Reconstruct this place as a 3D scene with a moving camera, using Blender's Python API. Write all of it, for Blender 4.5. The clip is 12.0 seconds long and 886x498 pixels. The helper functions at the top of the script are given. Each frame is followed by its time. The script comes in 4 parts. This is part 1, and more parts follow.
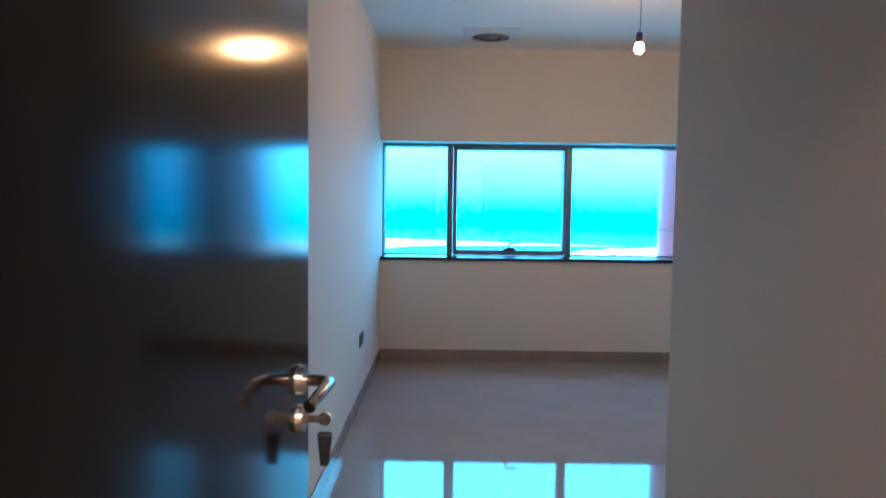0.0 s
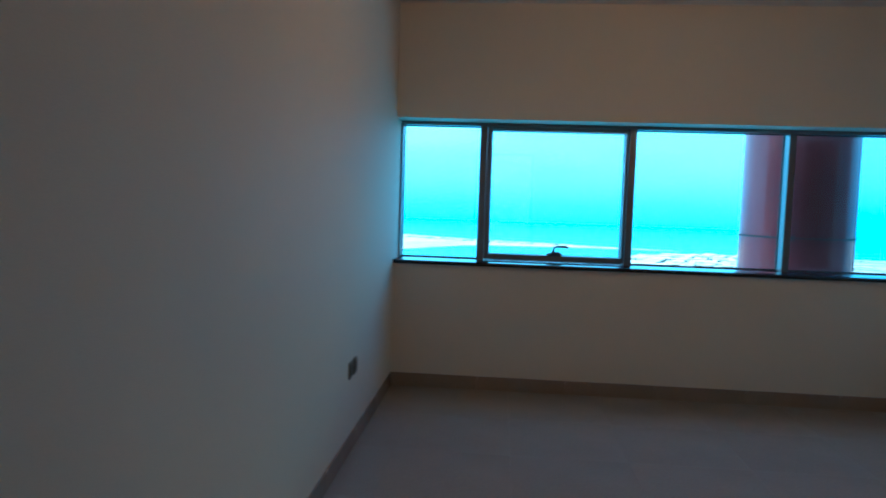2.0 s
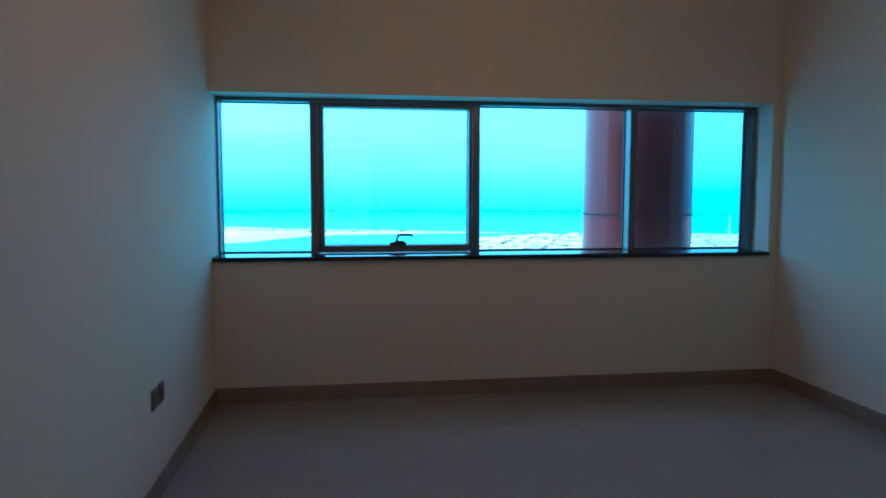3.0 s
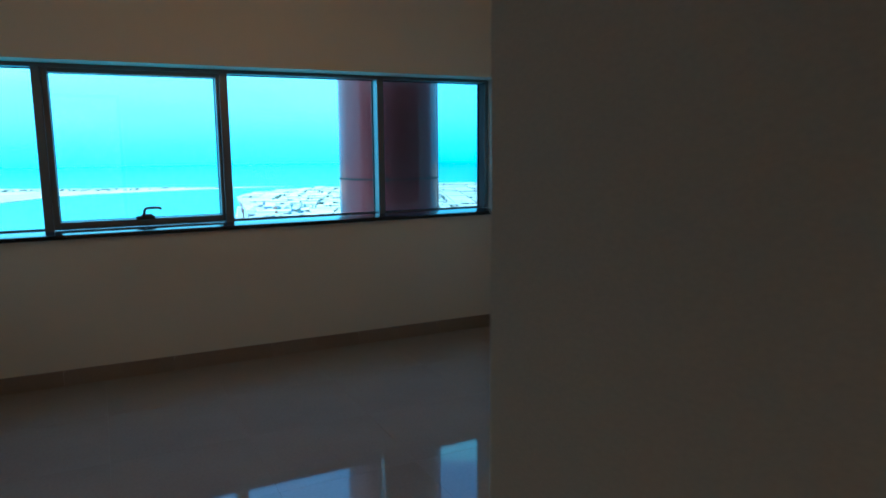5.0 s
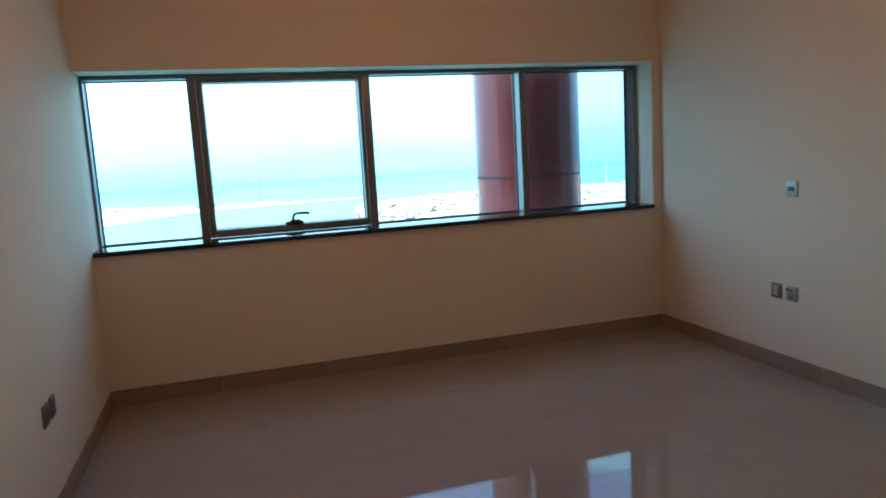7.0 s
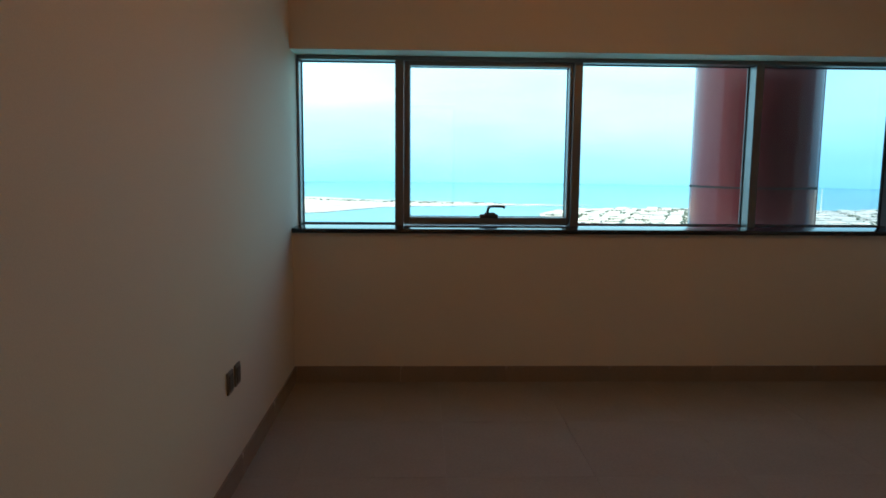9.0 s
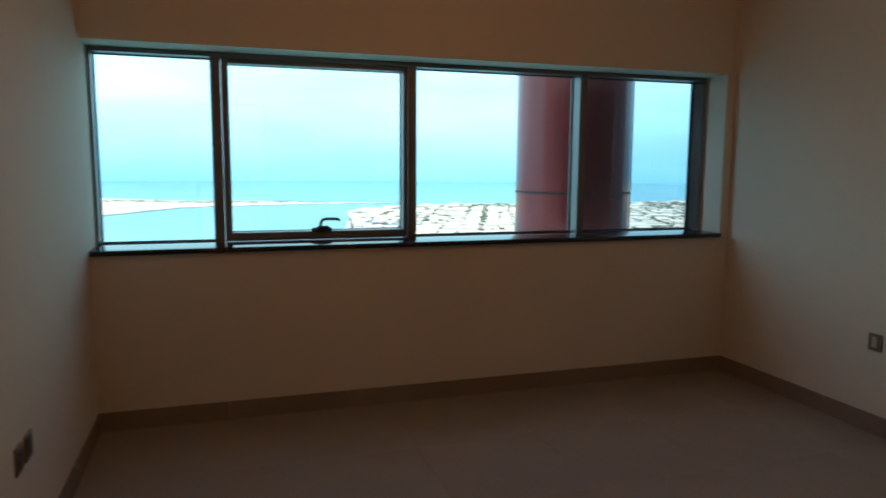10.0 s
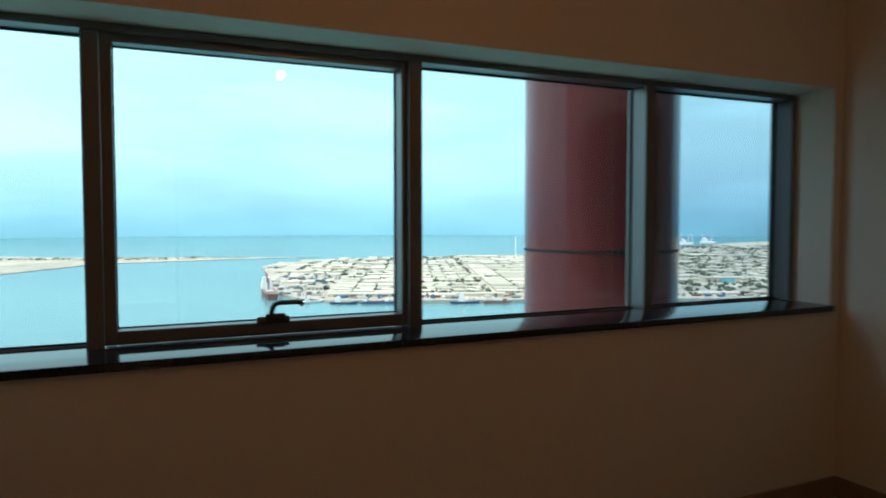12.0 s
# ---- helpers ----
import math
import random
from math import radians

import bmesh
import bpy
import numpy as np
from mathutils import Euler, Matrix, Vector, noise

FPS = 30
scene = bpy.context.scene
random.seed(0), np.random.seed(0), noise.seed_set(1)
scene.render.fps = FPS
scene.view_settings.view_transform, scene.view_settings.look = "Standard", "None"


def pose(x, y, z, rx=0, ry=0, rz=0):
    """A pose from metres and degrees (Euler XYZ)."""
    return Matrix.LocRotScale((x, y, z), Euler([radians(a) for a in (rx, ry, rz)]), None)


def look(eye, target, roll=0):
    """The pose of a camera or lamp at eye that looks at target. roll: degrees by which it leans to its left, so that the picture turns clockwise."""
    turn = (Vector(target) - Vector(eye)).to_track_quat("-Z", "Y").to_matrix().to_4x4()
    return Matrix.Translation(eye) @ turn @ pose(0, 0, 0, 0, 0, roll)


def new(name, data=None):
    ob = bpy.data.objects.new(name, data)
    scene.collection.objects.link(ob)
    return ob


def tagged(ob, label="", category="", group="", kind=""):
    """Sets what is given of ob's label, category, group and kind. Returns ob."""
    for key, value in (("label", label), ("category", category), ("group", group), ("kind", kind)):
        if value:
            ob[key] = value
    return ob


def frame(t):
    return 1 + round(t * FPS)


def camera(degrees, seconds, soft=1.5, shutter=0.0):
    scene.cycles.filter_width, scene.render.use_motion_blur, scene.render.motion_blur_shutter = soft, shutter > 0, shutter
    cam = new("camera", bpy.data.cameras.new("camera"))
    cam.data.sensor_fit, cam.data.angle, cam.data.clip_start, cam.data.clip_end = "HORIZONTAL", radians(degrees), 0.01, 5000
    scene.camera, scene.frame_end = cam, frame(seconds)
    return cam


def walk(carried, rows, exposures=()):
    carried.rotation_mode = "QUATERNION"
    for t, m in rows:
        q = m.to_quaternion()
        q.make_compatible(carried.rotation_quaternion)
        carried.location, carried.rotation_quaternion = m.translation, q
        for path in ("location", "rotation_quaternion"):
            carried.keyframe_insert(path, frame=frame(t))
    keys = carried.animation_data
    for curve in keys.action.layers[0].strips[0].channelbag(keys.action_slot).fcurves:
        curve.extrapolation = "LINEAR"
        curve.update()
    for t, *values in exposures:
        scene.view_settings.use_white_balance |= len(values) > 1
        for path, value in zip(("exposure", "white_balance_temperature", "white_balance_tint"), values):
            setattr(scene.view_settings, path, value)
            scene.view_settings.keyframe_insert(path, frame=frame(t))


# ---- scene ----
from functools import partial

cam = camera(65.4, 12.0, soft=1.7, shutter=0.4)
PATH = [
    (0, (0.569, -5.860, 1.343), (0.558, -3.865, 1.212), 0.7),
    (0.3, (0.621, -5.667, 1.356), (0.556, -3.677, 1.171), -0.3),
    (0.5, (0.645, -5.594, 1.363), (0.660, -3.602, 1.186), 2.0),
    (0.7, (0.656, -5.516, 1.341), (0.686, -3.518, 1.240), 1.7),
    (1, (0.675, -5.372, 1.307), (0.686, -3.375, 1.206), -0.4),
    (1.5, (0.738, -5.053, 1.303), (0.516, -3.066, 1.242), -1.1),
    (1.7, (0.718, -4.927, 1.299), (0.464, -2.945, 1.216), 0.1),
    (2, (0.729, -4.739, 1.296), (0.567, -2.750, 1.160), 1.9),
    (2.3, (0.676, -4.614, 1.303), (0.717, -2.619, 1.177), 1.0),
    (2.5, (0.701, -4.514, 1.297), (0.829, -2.523, 1.153), 1.1),
    (2.7, (0.718, -4.408, 1.299), (0.920, -2.425, 1.134), 0.5),
    (3, (0.784, -4.243, 1.276), (1.064, -2.269, 1.114), 0.1),
    (3.2, (0.758, -4.156, 1.299), (1.148, -2.202, 1.126), -0.1),
    (3.5, (0.702, -4.093, 1.301), (1.424, -2.236, 1.126), -0.1),
    (3.7, (0.700, -4.100, 1.300), (1.640, -2.342, 1.150), -3.0),
    (5.5, (0.901, -4.560, 1.404), (1.765, -2.788, 1.070), 0.1),
    (5.8, (0.892, -4.566, 1.350), (1.723, -2.768, 1.072), -0.8),
    (6, (0.894, -4.520, 1.313), (1.700, -2.705, 1.076), -0.7),
    (6.2, (0.817, -4.524, 1.329), (1.586, -2.695, 1.079), -1.9),
    (6.5, (0.750, -4.406, 1.339), (1.441, -2.548, 1.072), -3.4),
    (8.5, (0.715, -3.921, 1.256), (0.879, -1.945, 0.999), 0.7),
    (8.7, (0.701, -3.902, 1.256), (0.785, -1.919, 1.006), 0.2),
    (9, (0.712, -3.873, 1.251), (0.780, -1.890, 1.007), 0.5),
    (9.5, (0.680, -3.753, 1.254), (0.953, -1.786, 1.016), 2.7),
    (10, (0.596, -3.583, 1.311), (1.206, -1.694, 1.065), 0.4),
    (10.2, (0.570, -3.485, 1.311), (1.288, -1.635, 1.064), 0.9),
    (10.5, (0.634, -3.328, 1.253), (1.474, -1.529, 1.014), 0.6),
    (10.8, (0.659, -3.071, 1.286), (1.594, -1.313, 1.105), -0.4),
    (11, (0.638, -2.898, 1.247), (1.509, -1.101, 1.148), 0.2),
    (11.2, (0.668, -2.774, 1.261), (1.430, -0.928, 1.158), 2.0),
    (11.5, (0.650, -2.492, 1.316), (1.468, -0.671, 1.192), 1.1),
    (11.7, (0.669, -2.360, 1.306), (1.563, -0.573, 1.216), 0.6),
    (12, (0.683, -2.102, 1.288), (1.516, -0.286, 1.196), 0.0),
]
# the clip's camera sets its exposure and white balance as it goes: blue at the door, warm in the room
EXPOSURES = [
    (0.0, 3.5, 3700, -5),
    (0.9, 3.0, 3750, -7),
    (1.5, 2.3, 3800, -8),
    (2.6, 2.15, 3850, -9),
    (3.7, 1.85, 3850, -10),
    (5.5, 1.85, 4350, -14),
    (5.8, 2.5, 5250, 6),
    (6.7, 2.6, 5450, 8),
    (8.3, 2.0, 5850, 8),
    (9.5, 1.65, 6050, 9),
    (11.0, 1.55, 6350, 11),
    (12.0, 1.1, 6550, 12),
]
walk(cam, [(t, look(eye, target, roll)) for t, eye, target, roll in PATH], EXPOSURES)

# ---- light ----
SUN_FROM = Vector((-0.45, -0.05, 0.89)).normalized()
world = bpy.data.worlds.new("sky")
scene.world = world
world.use_nodes = True
wn = world.node_tree
wn.nodes.clear()
sky = wn.nodes.new("ShaderNodeTexSky")
sky.sky_type = "NISHITA"
sky.sun_disc = False
sky.sun_elevation = math.asin(SUN_FROM.z)
sky.sun_rotation = math.atan2(SUN_FROM.x, SUN_FROM.y)
sky.altitude = 120
sky.air_density = 1.2
sky.dust_density = 5.0
sky.ozone_density = 0.6
wbg = wn.nodes.new("ShaderNodeBackground")
wbg.inputs["Strength"].default_value = 0.15
wout = wn.nodes.new("ShaderNodeOutputWorld")
wn.links.new(sky.outputs[0], wbg.inputs["Color"])
wn.links.new(wbg.outputs[0], wout.inputs[0])

sun = new("sun", bpy.data.lights.new("sun", "SUN"))
sun.data.energy, sun.data.angle, sun.data.color = 2.0, radians(1.2), (1.0, 0.95, 0.86)
sun.matrix_world = look(SUN_FROM * 50, (0, 0, 0))

BULB_GLOW = 112.0     # the bare bulb on its wire
HALL_GLOW = 30.0      # an unseen lamp added in the hall behind, warming the passage walls

# ---- materials ----


def material(name, build):
    m = bpy.data.materials.new(name)
    m.use_nodes = True
    t = m.node_tree
    t.nodes.clear()
    out = t.nodes.new("ShaderNodeOutputMaterial")
    t.links.new(build(t), out.inputs["Surface"])
    return m


def noise_node(t, scale, detail=4.0, rough=0.55, space="Object"):
    c = t.nodes.new("ShaderNodeTexCoord")
    n = t.nodes.new("ShaderNodeTexNoise")
    n.inputs["Scale"].default_value = scale
    n.inputs["Detail"].default_value = detail
    n.inputs["Roughness"].default_value = rough
    t.links.new(c.outputs[space], n.inputs["Vector"])
    return n


def ramp(t, src, a, b, lo=0.3, hi=0.7):
    r = t.nodes.new("ShaderNodeValToRGB")
    r.color_ramp.elements[0].position, r.color_ramp.elements[1].position = lo, hi
    r.color_ramp.elements[0].color = (*a, 1)
    r.color_ramp.elements[1].color = (*b, 1)
    t.links.new(src, r.inputs["Fac"])
    return r.outputs["Color"]


def number(t, src, a, b, lo=0.3, hi=0.7):
    r = t.nodes.new("ShaderNodeMapRange")
    r.inputs["From Min"].default_value, r.inputs["From Max"].default_value = lo, hi
    r.inputs["To Min"].default_value, r.inputs["To Max"].default_value = a, b
    t.links.new(src, r.inputs["Value"])
    return r.outputs["Result"]


def mixed(t, a, b, fac):
    m = t.nodes.new("ShaderNodeMix")
    m.data_type, m.blend_type = "RGBA", "MULTIPLY"
    if isinstance(fac, float):
        m.inputs["Factor"].default_value = fac
    else:
        t.links.new(fac, m.inputs["Factor"])
    t.links.new(a, m.inputs[6])
    t.links.new(b, m.inputs[7])
    return m.outputs[2]


def bumped(t, src, strength, distance):
    b = t.nodes.new("ShaderNodeBump")
    b.inputs["Strength"].default_value, b.inputs["Distance"].default_value = strength, distance
    t.links.new(src, b.inputs["Height"])
    return b.outputs["Normal"]


def surface(t, base, rough, metal=0.0, normal=None, spec=0.5, coat=0.0):
    p = t.nodes.new("ShaderNodeBsdfPrincipled")
    if isinstance(base, tuple):
        p.inputs["Base Color"].default_value = (*base, 1)
    else:
        t.links.new(base, p.inputs["Base Color"])
    if isinstance(rough, float):
        p.inputs["Roughness"].default_value = rough
    else:
        t.links.new(rough, p.inputs["Roughness"])
    p.inputs["Metallic"].default_value = metal
    p.inputs["Specular IOR Level"].default_value = spec
    p.inputs["Coat Weight"].default_value = coat
    p.inputs["Coat Roughness"].default_value = 0.05
    if normal is not None:
        t.links.new(normal, p.inputs["Normal"])
    return p.outputs[0]


def two_tone(t, a, b, big, fine, rough, metal=0.0, bump=0.2, depth=0.001, spec=0.5, coat=0.0, spread=0.06, vary=0.0):
    """Colour that drifts between a and b over large patches, with fine grain in relief and gloss."""
    n1, n2 = noise_node(t, big, 3.0), noise_node(t, fine, 5.0)
    col = ramp(t, n1.outputs["Fac"], a, b)
    grain = ramp(t, n2.outputs["Fac"], (0.9, 0.9, 0.9), (1.0, 1.0, 1.0))
    col = mixed(t, col, grain, 1.0)
    if vary:
        info = t.nodes.new("ShaderNodeObjectInfo")
        col = mixed(t, col, ramp(t, info.outputs["Random"], (1 - vary,) * 3, (1.0, 1.0, 1.0), 0.0, 1.0), 1.0)
    gloss = number(t, n1.outputs["Fac"], max(0.0, rough - spread), rough + spread)
    return surface(t, col, gloss, metal, bumped(t, n2.outputs["Fac"], bump, depth), spec, coat)


def glass_pane(t, tint):
    n = noise_node(t, 1.3, 2.0)
    clear = t.nodes.new("ShaderNodeBsdfTransparent")
    t.links.new(ramp(t, n.outputs["Fac"], tuple(c * 0.97 for c in tint), tint), clear.inputs["Color"])
    gloss = t.nodes.new("ShaderNodeBsdfGlossy")
    gloss.inputs["Roughness"].default_value = 0.0
    gloss.inputs["Color"].default_value = (0.9, 0.95, 0.95, 1)
    lay = t.nodes.new("ShaderNodeLayerWeight")
    lay.inputs["Blend"].default_value = 0.5
    sharp = t.nodes.new("ShaderNodeMath")
    sharp.operation = "POWER"
    sharp.inputs[1].default_value = 4.0
    t.links.new(lay.outputs["Facing"], sharp.inputs[0])
    fac = number(t, sharp.outputs[0], 0.028, 0.8, 0.0, 1.0)
    mix = t.nodes.new("ShaderNodeMixShader")
    t.links.new(fac, mix.inputs["Fac"])
    t.links.new(clear.outputs[0], mix.inputs[1])
    t.links.new(gloss.outputs[0], mix.inputs[2])
    return mix.outputs[0]


def glowing(t, colour, strength):
    e = t.nodes.new("ShaderNodeEmission")
    e.inputs["Color"].default_value = (*colour, 1)
    e.inputs["Strength"].default_value = strength
    return e.outputs[0]


def water_look(t):
    n1, n2, n3 = noise_node(t, 0.0016, 3.0), noise_node(t, 0.02, 6.0), noise_node(t, 0.35, 4.0)
    col = ramp(t, n1.outputs["Fac"], (0.064, 0.172, 0.187), (0.095, 0.222, 0.222), 0.35, 0.65)
    col = mixed(t, col, ramp(t, n2.outputs["Fac"], (0.86, 0.9, 0.92), (1.0, 1.0, 1.0)), 1.0)
    return surface(t, col, 0.22, 0.0, bumped(t, n3.outputs["Fac"], 0.03, 0.1), 0.30)


def land_look(t):
    n1, n2, n3 = noise_node(t, 0.004, 4.0), noise_node(t, 0.03, 6.0, 0.7), noise_node(t, 0.4, 4.0)
    col = ramp(t, n1.outputs["Fac"], (0.36, 0.32, 0.255), (0.50, 0.445, 0.35), 0.4, 0.6)
    col = mixed(t, col, ramp(t, n2.outputs["Fac"], (0.55, 0.56, 0.58), (1.0, 1.0, 1.0), 0.35, 0.6), 1.0)
    return surface(t, col, 0.9, 0.0, bumped(t, n3.outputs["Fac"], 0.4, 0.3))


def far_roof_look(t):
    n = noise_node(t, 0.03, 4.0)
    g = t.nodes.new("ShaderNodeNewGeometry")
    col = mixed(t, ramp(t, n.outputs["Fac"], (0.44, 0.40, 0.32), (0.60, 0.55, 0.45)), ramp(t, g.outputs["Random Per Island"], (0.62, 0.63, 0.65), (1.0, 1.0, 1.0), 0.0, 1.0), 1.0)
    return surface(t, col, 0.8)


def goods_look(t):
    """Painted steel and timber in many tones, one to each piece."""
    n = noise_node(t, 0.5, 3.0)
    g = t.nodes.new("ShaderNodeNewGeometry")
    r = t.nodes.new("ShaderNodeValToRGB")
    r.color_ramp.interpolation = "CONSTANT"
    el = r.color_ramp.elements
    el[0].position, el[0].color = 0.0, (0.62, 0.60, 0.54, 1)
    el[1].position, el[1].color = 0.30, (0.12, 0.13, 0.14, 1)
    for q, col in ((0.48, (0.20, 0.09, 0.06, 1)), (0.60, (0.07, 0.14, 0.24, 1)), (0.74, (0.40, 0.36, 0.29, 1)), (0.9, (0.10, 0.20, 0.20, 1))):
        el.new(q).color = col
    t.links.new(g.outputs["Random Per Island"], r.inputs["Fac"])
    col = mixed(t, r.outputs["Color"], ramp(t, n.outputs["Fac"], (0.75, 0.75, 0.75), (1.0, 1.0, 1.0)), 1.0)
    return surface(t, col, 0.6)


def haze_look(t):
    """Hazy sky low over the sea: deeper at the horizon, whiter towards the sun, with faint cloud."""
    c = t.nodes.new("ShaderNodeTexCoord")
    sep = t.nodes.new("ShaderNodeSeparateXYZ")
    t.links.new(c.outputs["Object"], sep.inputs[0])
    up = number(t, sep.outputs["Z"], 0.0, 1.0, -118.0, 2400.0)
    r = t.nodes.new("ShaderNodeValToRGB")
    el = r.color_ramp.elements
    el[0].position, el[0].color = 0.0, (0.150, 0.320, 0.392, 1)
    el[1].position, el[1].color = 1.0, (0.390, 0.590, 0.612, 1)
    for q, col in ((0.05, (0.186, 0.362, 0.450, 1)), (0.11, (0.245, 0.418, 0.502, 1)), (0.22, (0.308, 0.485, 0.548, 1)), (0.45, (0.336, 0.545, 0.592, 1))):
        e = el.new(q)
        e.color = col
    t.links.new(up, r.inputs["Fac"])
    mp = t.nodes.new("ShaderNodeMapping")
    mp.inputs["Scale"].default_value = (0.0007, 0.0007, 0.0030)
    mp.inputs["Rotation"].default_value = (0.0, radians(16), 0.0)
    t.links.new(c.outputs["Object"], mp.inputs["Vector"])
    n = t.nodes.new("ShaderNodeTexNoise")
    n.inputs["Scale"].default_value, n.inputs["Detail"].default_value = 1.0, 5.0
    t.links.new(mp.outputs[0], n.inputs["Vector"])
    side = number(t, sep.outputs["X"], 1.35, 1.10, -2600.0, 3800.0)
    cloud = number(t, n.outputs["Fac"], 0.94, 1.16, 0.42, 0.68)
    both = t.nodes.new("ShaderNodeMath")
    both.operation = "MULTIPLY"
    t.links.new(side, both.inputs[0])
    t.links.new(cloud, both.inputs[1])
    e = t.nodes.new("ShaderNodeEmission")
    glare = t.nodes.new("ShaderNodeMath")
    glare.operation = "MULTIPLY"
    t.links.new(number(t, sep.outputs["X"], 0.08, 0.01, -1700.0, 1500.0), glare.inputs[0])
    t.links.new(number(t, up, 0.0, 1.0, 0.06, 0.35), glare.inputs[1])
    white = t.nodes.new("ShaderNodeMix")
    white.data_type = "RGBA"
    white.inputs[7].default_value = (0.80, 0.80, 0.78, 1)
    t.links.new(glare.outputs[0], white.inputs["Factor"])
    t.links.new(r.outputs["Color"], white.inputs[6])
    t.links.new(white.outputs[2], e.inputs["Color"])
    t.links.new(both.outputs[0], e.inputs["Strength"])
    return e.outputs[0]


def column_look(t):
    """Glossy maroon coat on rolled sheet, a little uneven, so that reflections run in soft streaks."""
    c = t.nodes.new("ShaderNodeTexCoord")
    mp = t.nodes.new("ShaderNodeMapping")
    mp.inputs["Scale"].default_value = (1.0, 1.0, 0.02)
    t.links.new(c.outputs["Object"], mp.inputs["Vector"])
    streak = t.nodes.new("ShaderNodeTexNoise")
    streak.inputs["Scale"].default_value, streak.inputs["Detail"].default_value = 7.0, 3.0
    t.links.new(mp.outputs[0], streak.inputs["Vector"])
    dirt = noise_node(t, 2.2, 4.0)
    col = ramp(t, dirt.outputs["Fac"], (0.205, 0.040, 0.043), (0.240, 0.049, 0.052))
    col = mixed(t, col, ramp(t, streak.outputs["Fac"], (0.82, 0.82, 0.84), (1.0, 1.0, 1.0)), 1.0)
    rough = number(t, streak.outputs["Fac"], 0.08, 0.15)
    return surface(t, col, rough, 0.0, bumped(t, streak.outputs["Fac"], 0.2, 0.004), 0.36)


def veneer_look(t):
    """Dark veneer under lacquer, its grain running upright."""
    c = t.nodes.new("ShaderNodeTexCoord")
    mp = t.nodes.new("ShaderNodeMapping")
    mp.inputs["Scale"].default_value = (1.0, 1.0, 0.03)
    t.links.new(c.outputs["Object"], mp.inputs["Vector"])
    n1, n2 = t.nodes.new("ShaderNodeTexNoise"), t.nodes.new("ShaderNodeTexNoise")
    for n, sc in ((n1, 18.0), (n2, 140.0)):
        n.inputs["Scale"].default_value, n.inputs["Detail"].default_value = sc, 4.0
        t.links.new(mp.outputs[0], n.inputs["Vector"])
    col = ramp(t, n1.outputs["Fac"], (0.008, 0.006, 0.006), (0.016, 0.011, 0.010))
    col = mixed(t, col, ramp(t, n2.outputs["Fac"], (0.7, 0.7, 0.7), (1.0, 1.0, 1.0)), 1.0)
    return surface(t, col, 0.12, 0.0, bumped(t, n2.outputs["Fac"], 0.10, 0.0006), 0.3)


M = {}
M["wall"] = material("cream wall paint", partial(two_tone, a=(0.74, 0.675, 0.565), b=(0.78, 0.715, 0.605), big=0.7, fine=260.0, rough=0.72, bump=0.12, depth=0.0006, spec=0.22))
M["ceiling"] = material("white ceiling paint", partial(two_tone, a=(0.79, 0.77, 0.72), b=(0.82, 0.80, 0.76), big=0.6, fine=200.0, rough=0.7, bump=0.1, depth=0.0005))
M["tile"] = material("polished porcelain", partial(two_tone, a=(0.335, 0.285, 0.243), b=(0.375, 0.324, 0.278), big=2.2, fine=70.0, rough=0.05, bump=0.012, depth=0.0004, spread=0.012, vary=0.02))
M["grout"] = material("grey grout", partial(two_tone, a=(0.34, 0.30, 0.255), b=(0.39, 0.345, 0.295), big=3.0, fine=150.0, rough=0.85))
M["skirting"] = material("brown porcelain skirting", partial(two_tone, a=(0.27, 0.203, 0.157), b=(0.31, 0.237, 0.186), big=2.5, fine=90.0, rough=0.22, bump=0.03, vary=0.03))
M["granite"] = material("black granite", partial(two_tone, a=(0.007, 0.008, 0.012), b=(0.026, 0.027, 0.034), big=140.0, fine=420.0, rough=0.09, bump=0.01, spread=0.02))
M["frame"] = material("grey-bronze aluminium", partial(two_tone, a=(0.165, 0.163, 0.162), b=(0.195, 0.193, 0.192), big=2.0, fine=300.0, rough=0.33, metal=0.45, bump=0.03, depth=0.0003))
M["gasket"] = material("black rubber", partial(two_tone, a=(0.012, 0.012, 0.012), b=(0.02, 0.02, 0.02), big=5.0, fine=200.0, rough=0.7))
M["handle"] = material("dark grey painted metal", partial(two_tone, a=(0.06, 0.06, 0.062), b=(0.085, 0.083, 0.08), big=12.0, fine=300.0, rough=0.38, metal=0.2, bump=0.04))
M["glass"] = material("cyan tinted glass", partial(glass_pane, tint=(0.88, 0.975, 0.99)))
M["glass_dark"] = material("deeper tinted glass", partial(glass_pane, tint=(0.70, 0.815, 0.87)))
M["column"] = material("maroon painted metal", column_look)
M["tower"] = material("grey facade panel", partial(two_tone, a=(0.34, 0.34, 0.345), b=(0.40, 0.40, 0.40), big=0.3, fine=20.0, rough=0.5))
M["joint"] = material("dark seam", partial(two_tone, a=(0.03, 0.02, 0.022), b=(0.05, 0.03, 0.03), big=3.0, fine=40.0, rough=0.7))
M["door"] = material("dark wenge veneer", veneer_look)
M["brass"] = material("satin nickel", partial(two_tone, a=(0.55, 0.49, 0.41), b=(0.62, 0.56, 0.48), big=30.0, fine=400.0, rough=0.24, metal=1.0, bump=0.03))
M["steel"] = material("brushed steel plate", partial(two_tone, a=(0.42, 0.41, 0.39), b=(0.50, 0.49, 0.47), big=20.0, fine=500.0, rough=0.5, metal=0.55, bump=0.03))
M["bronze"] = material("bronze plate", partial(two_tone, a=(0.19, 0.155, 0.12), b=(0.23, 0.19, 0.15), big=20.0, fine=500.0, rough=0.45, metal=0.25, bump=0.03))
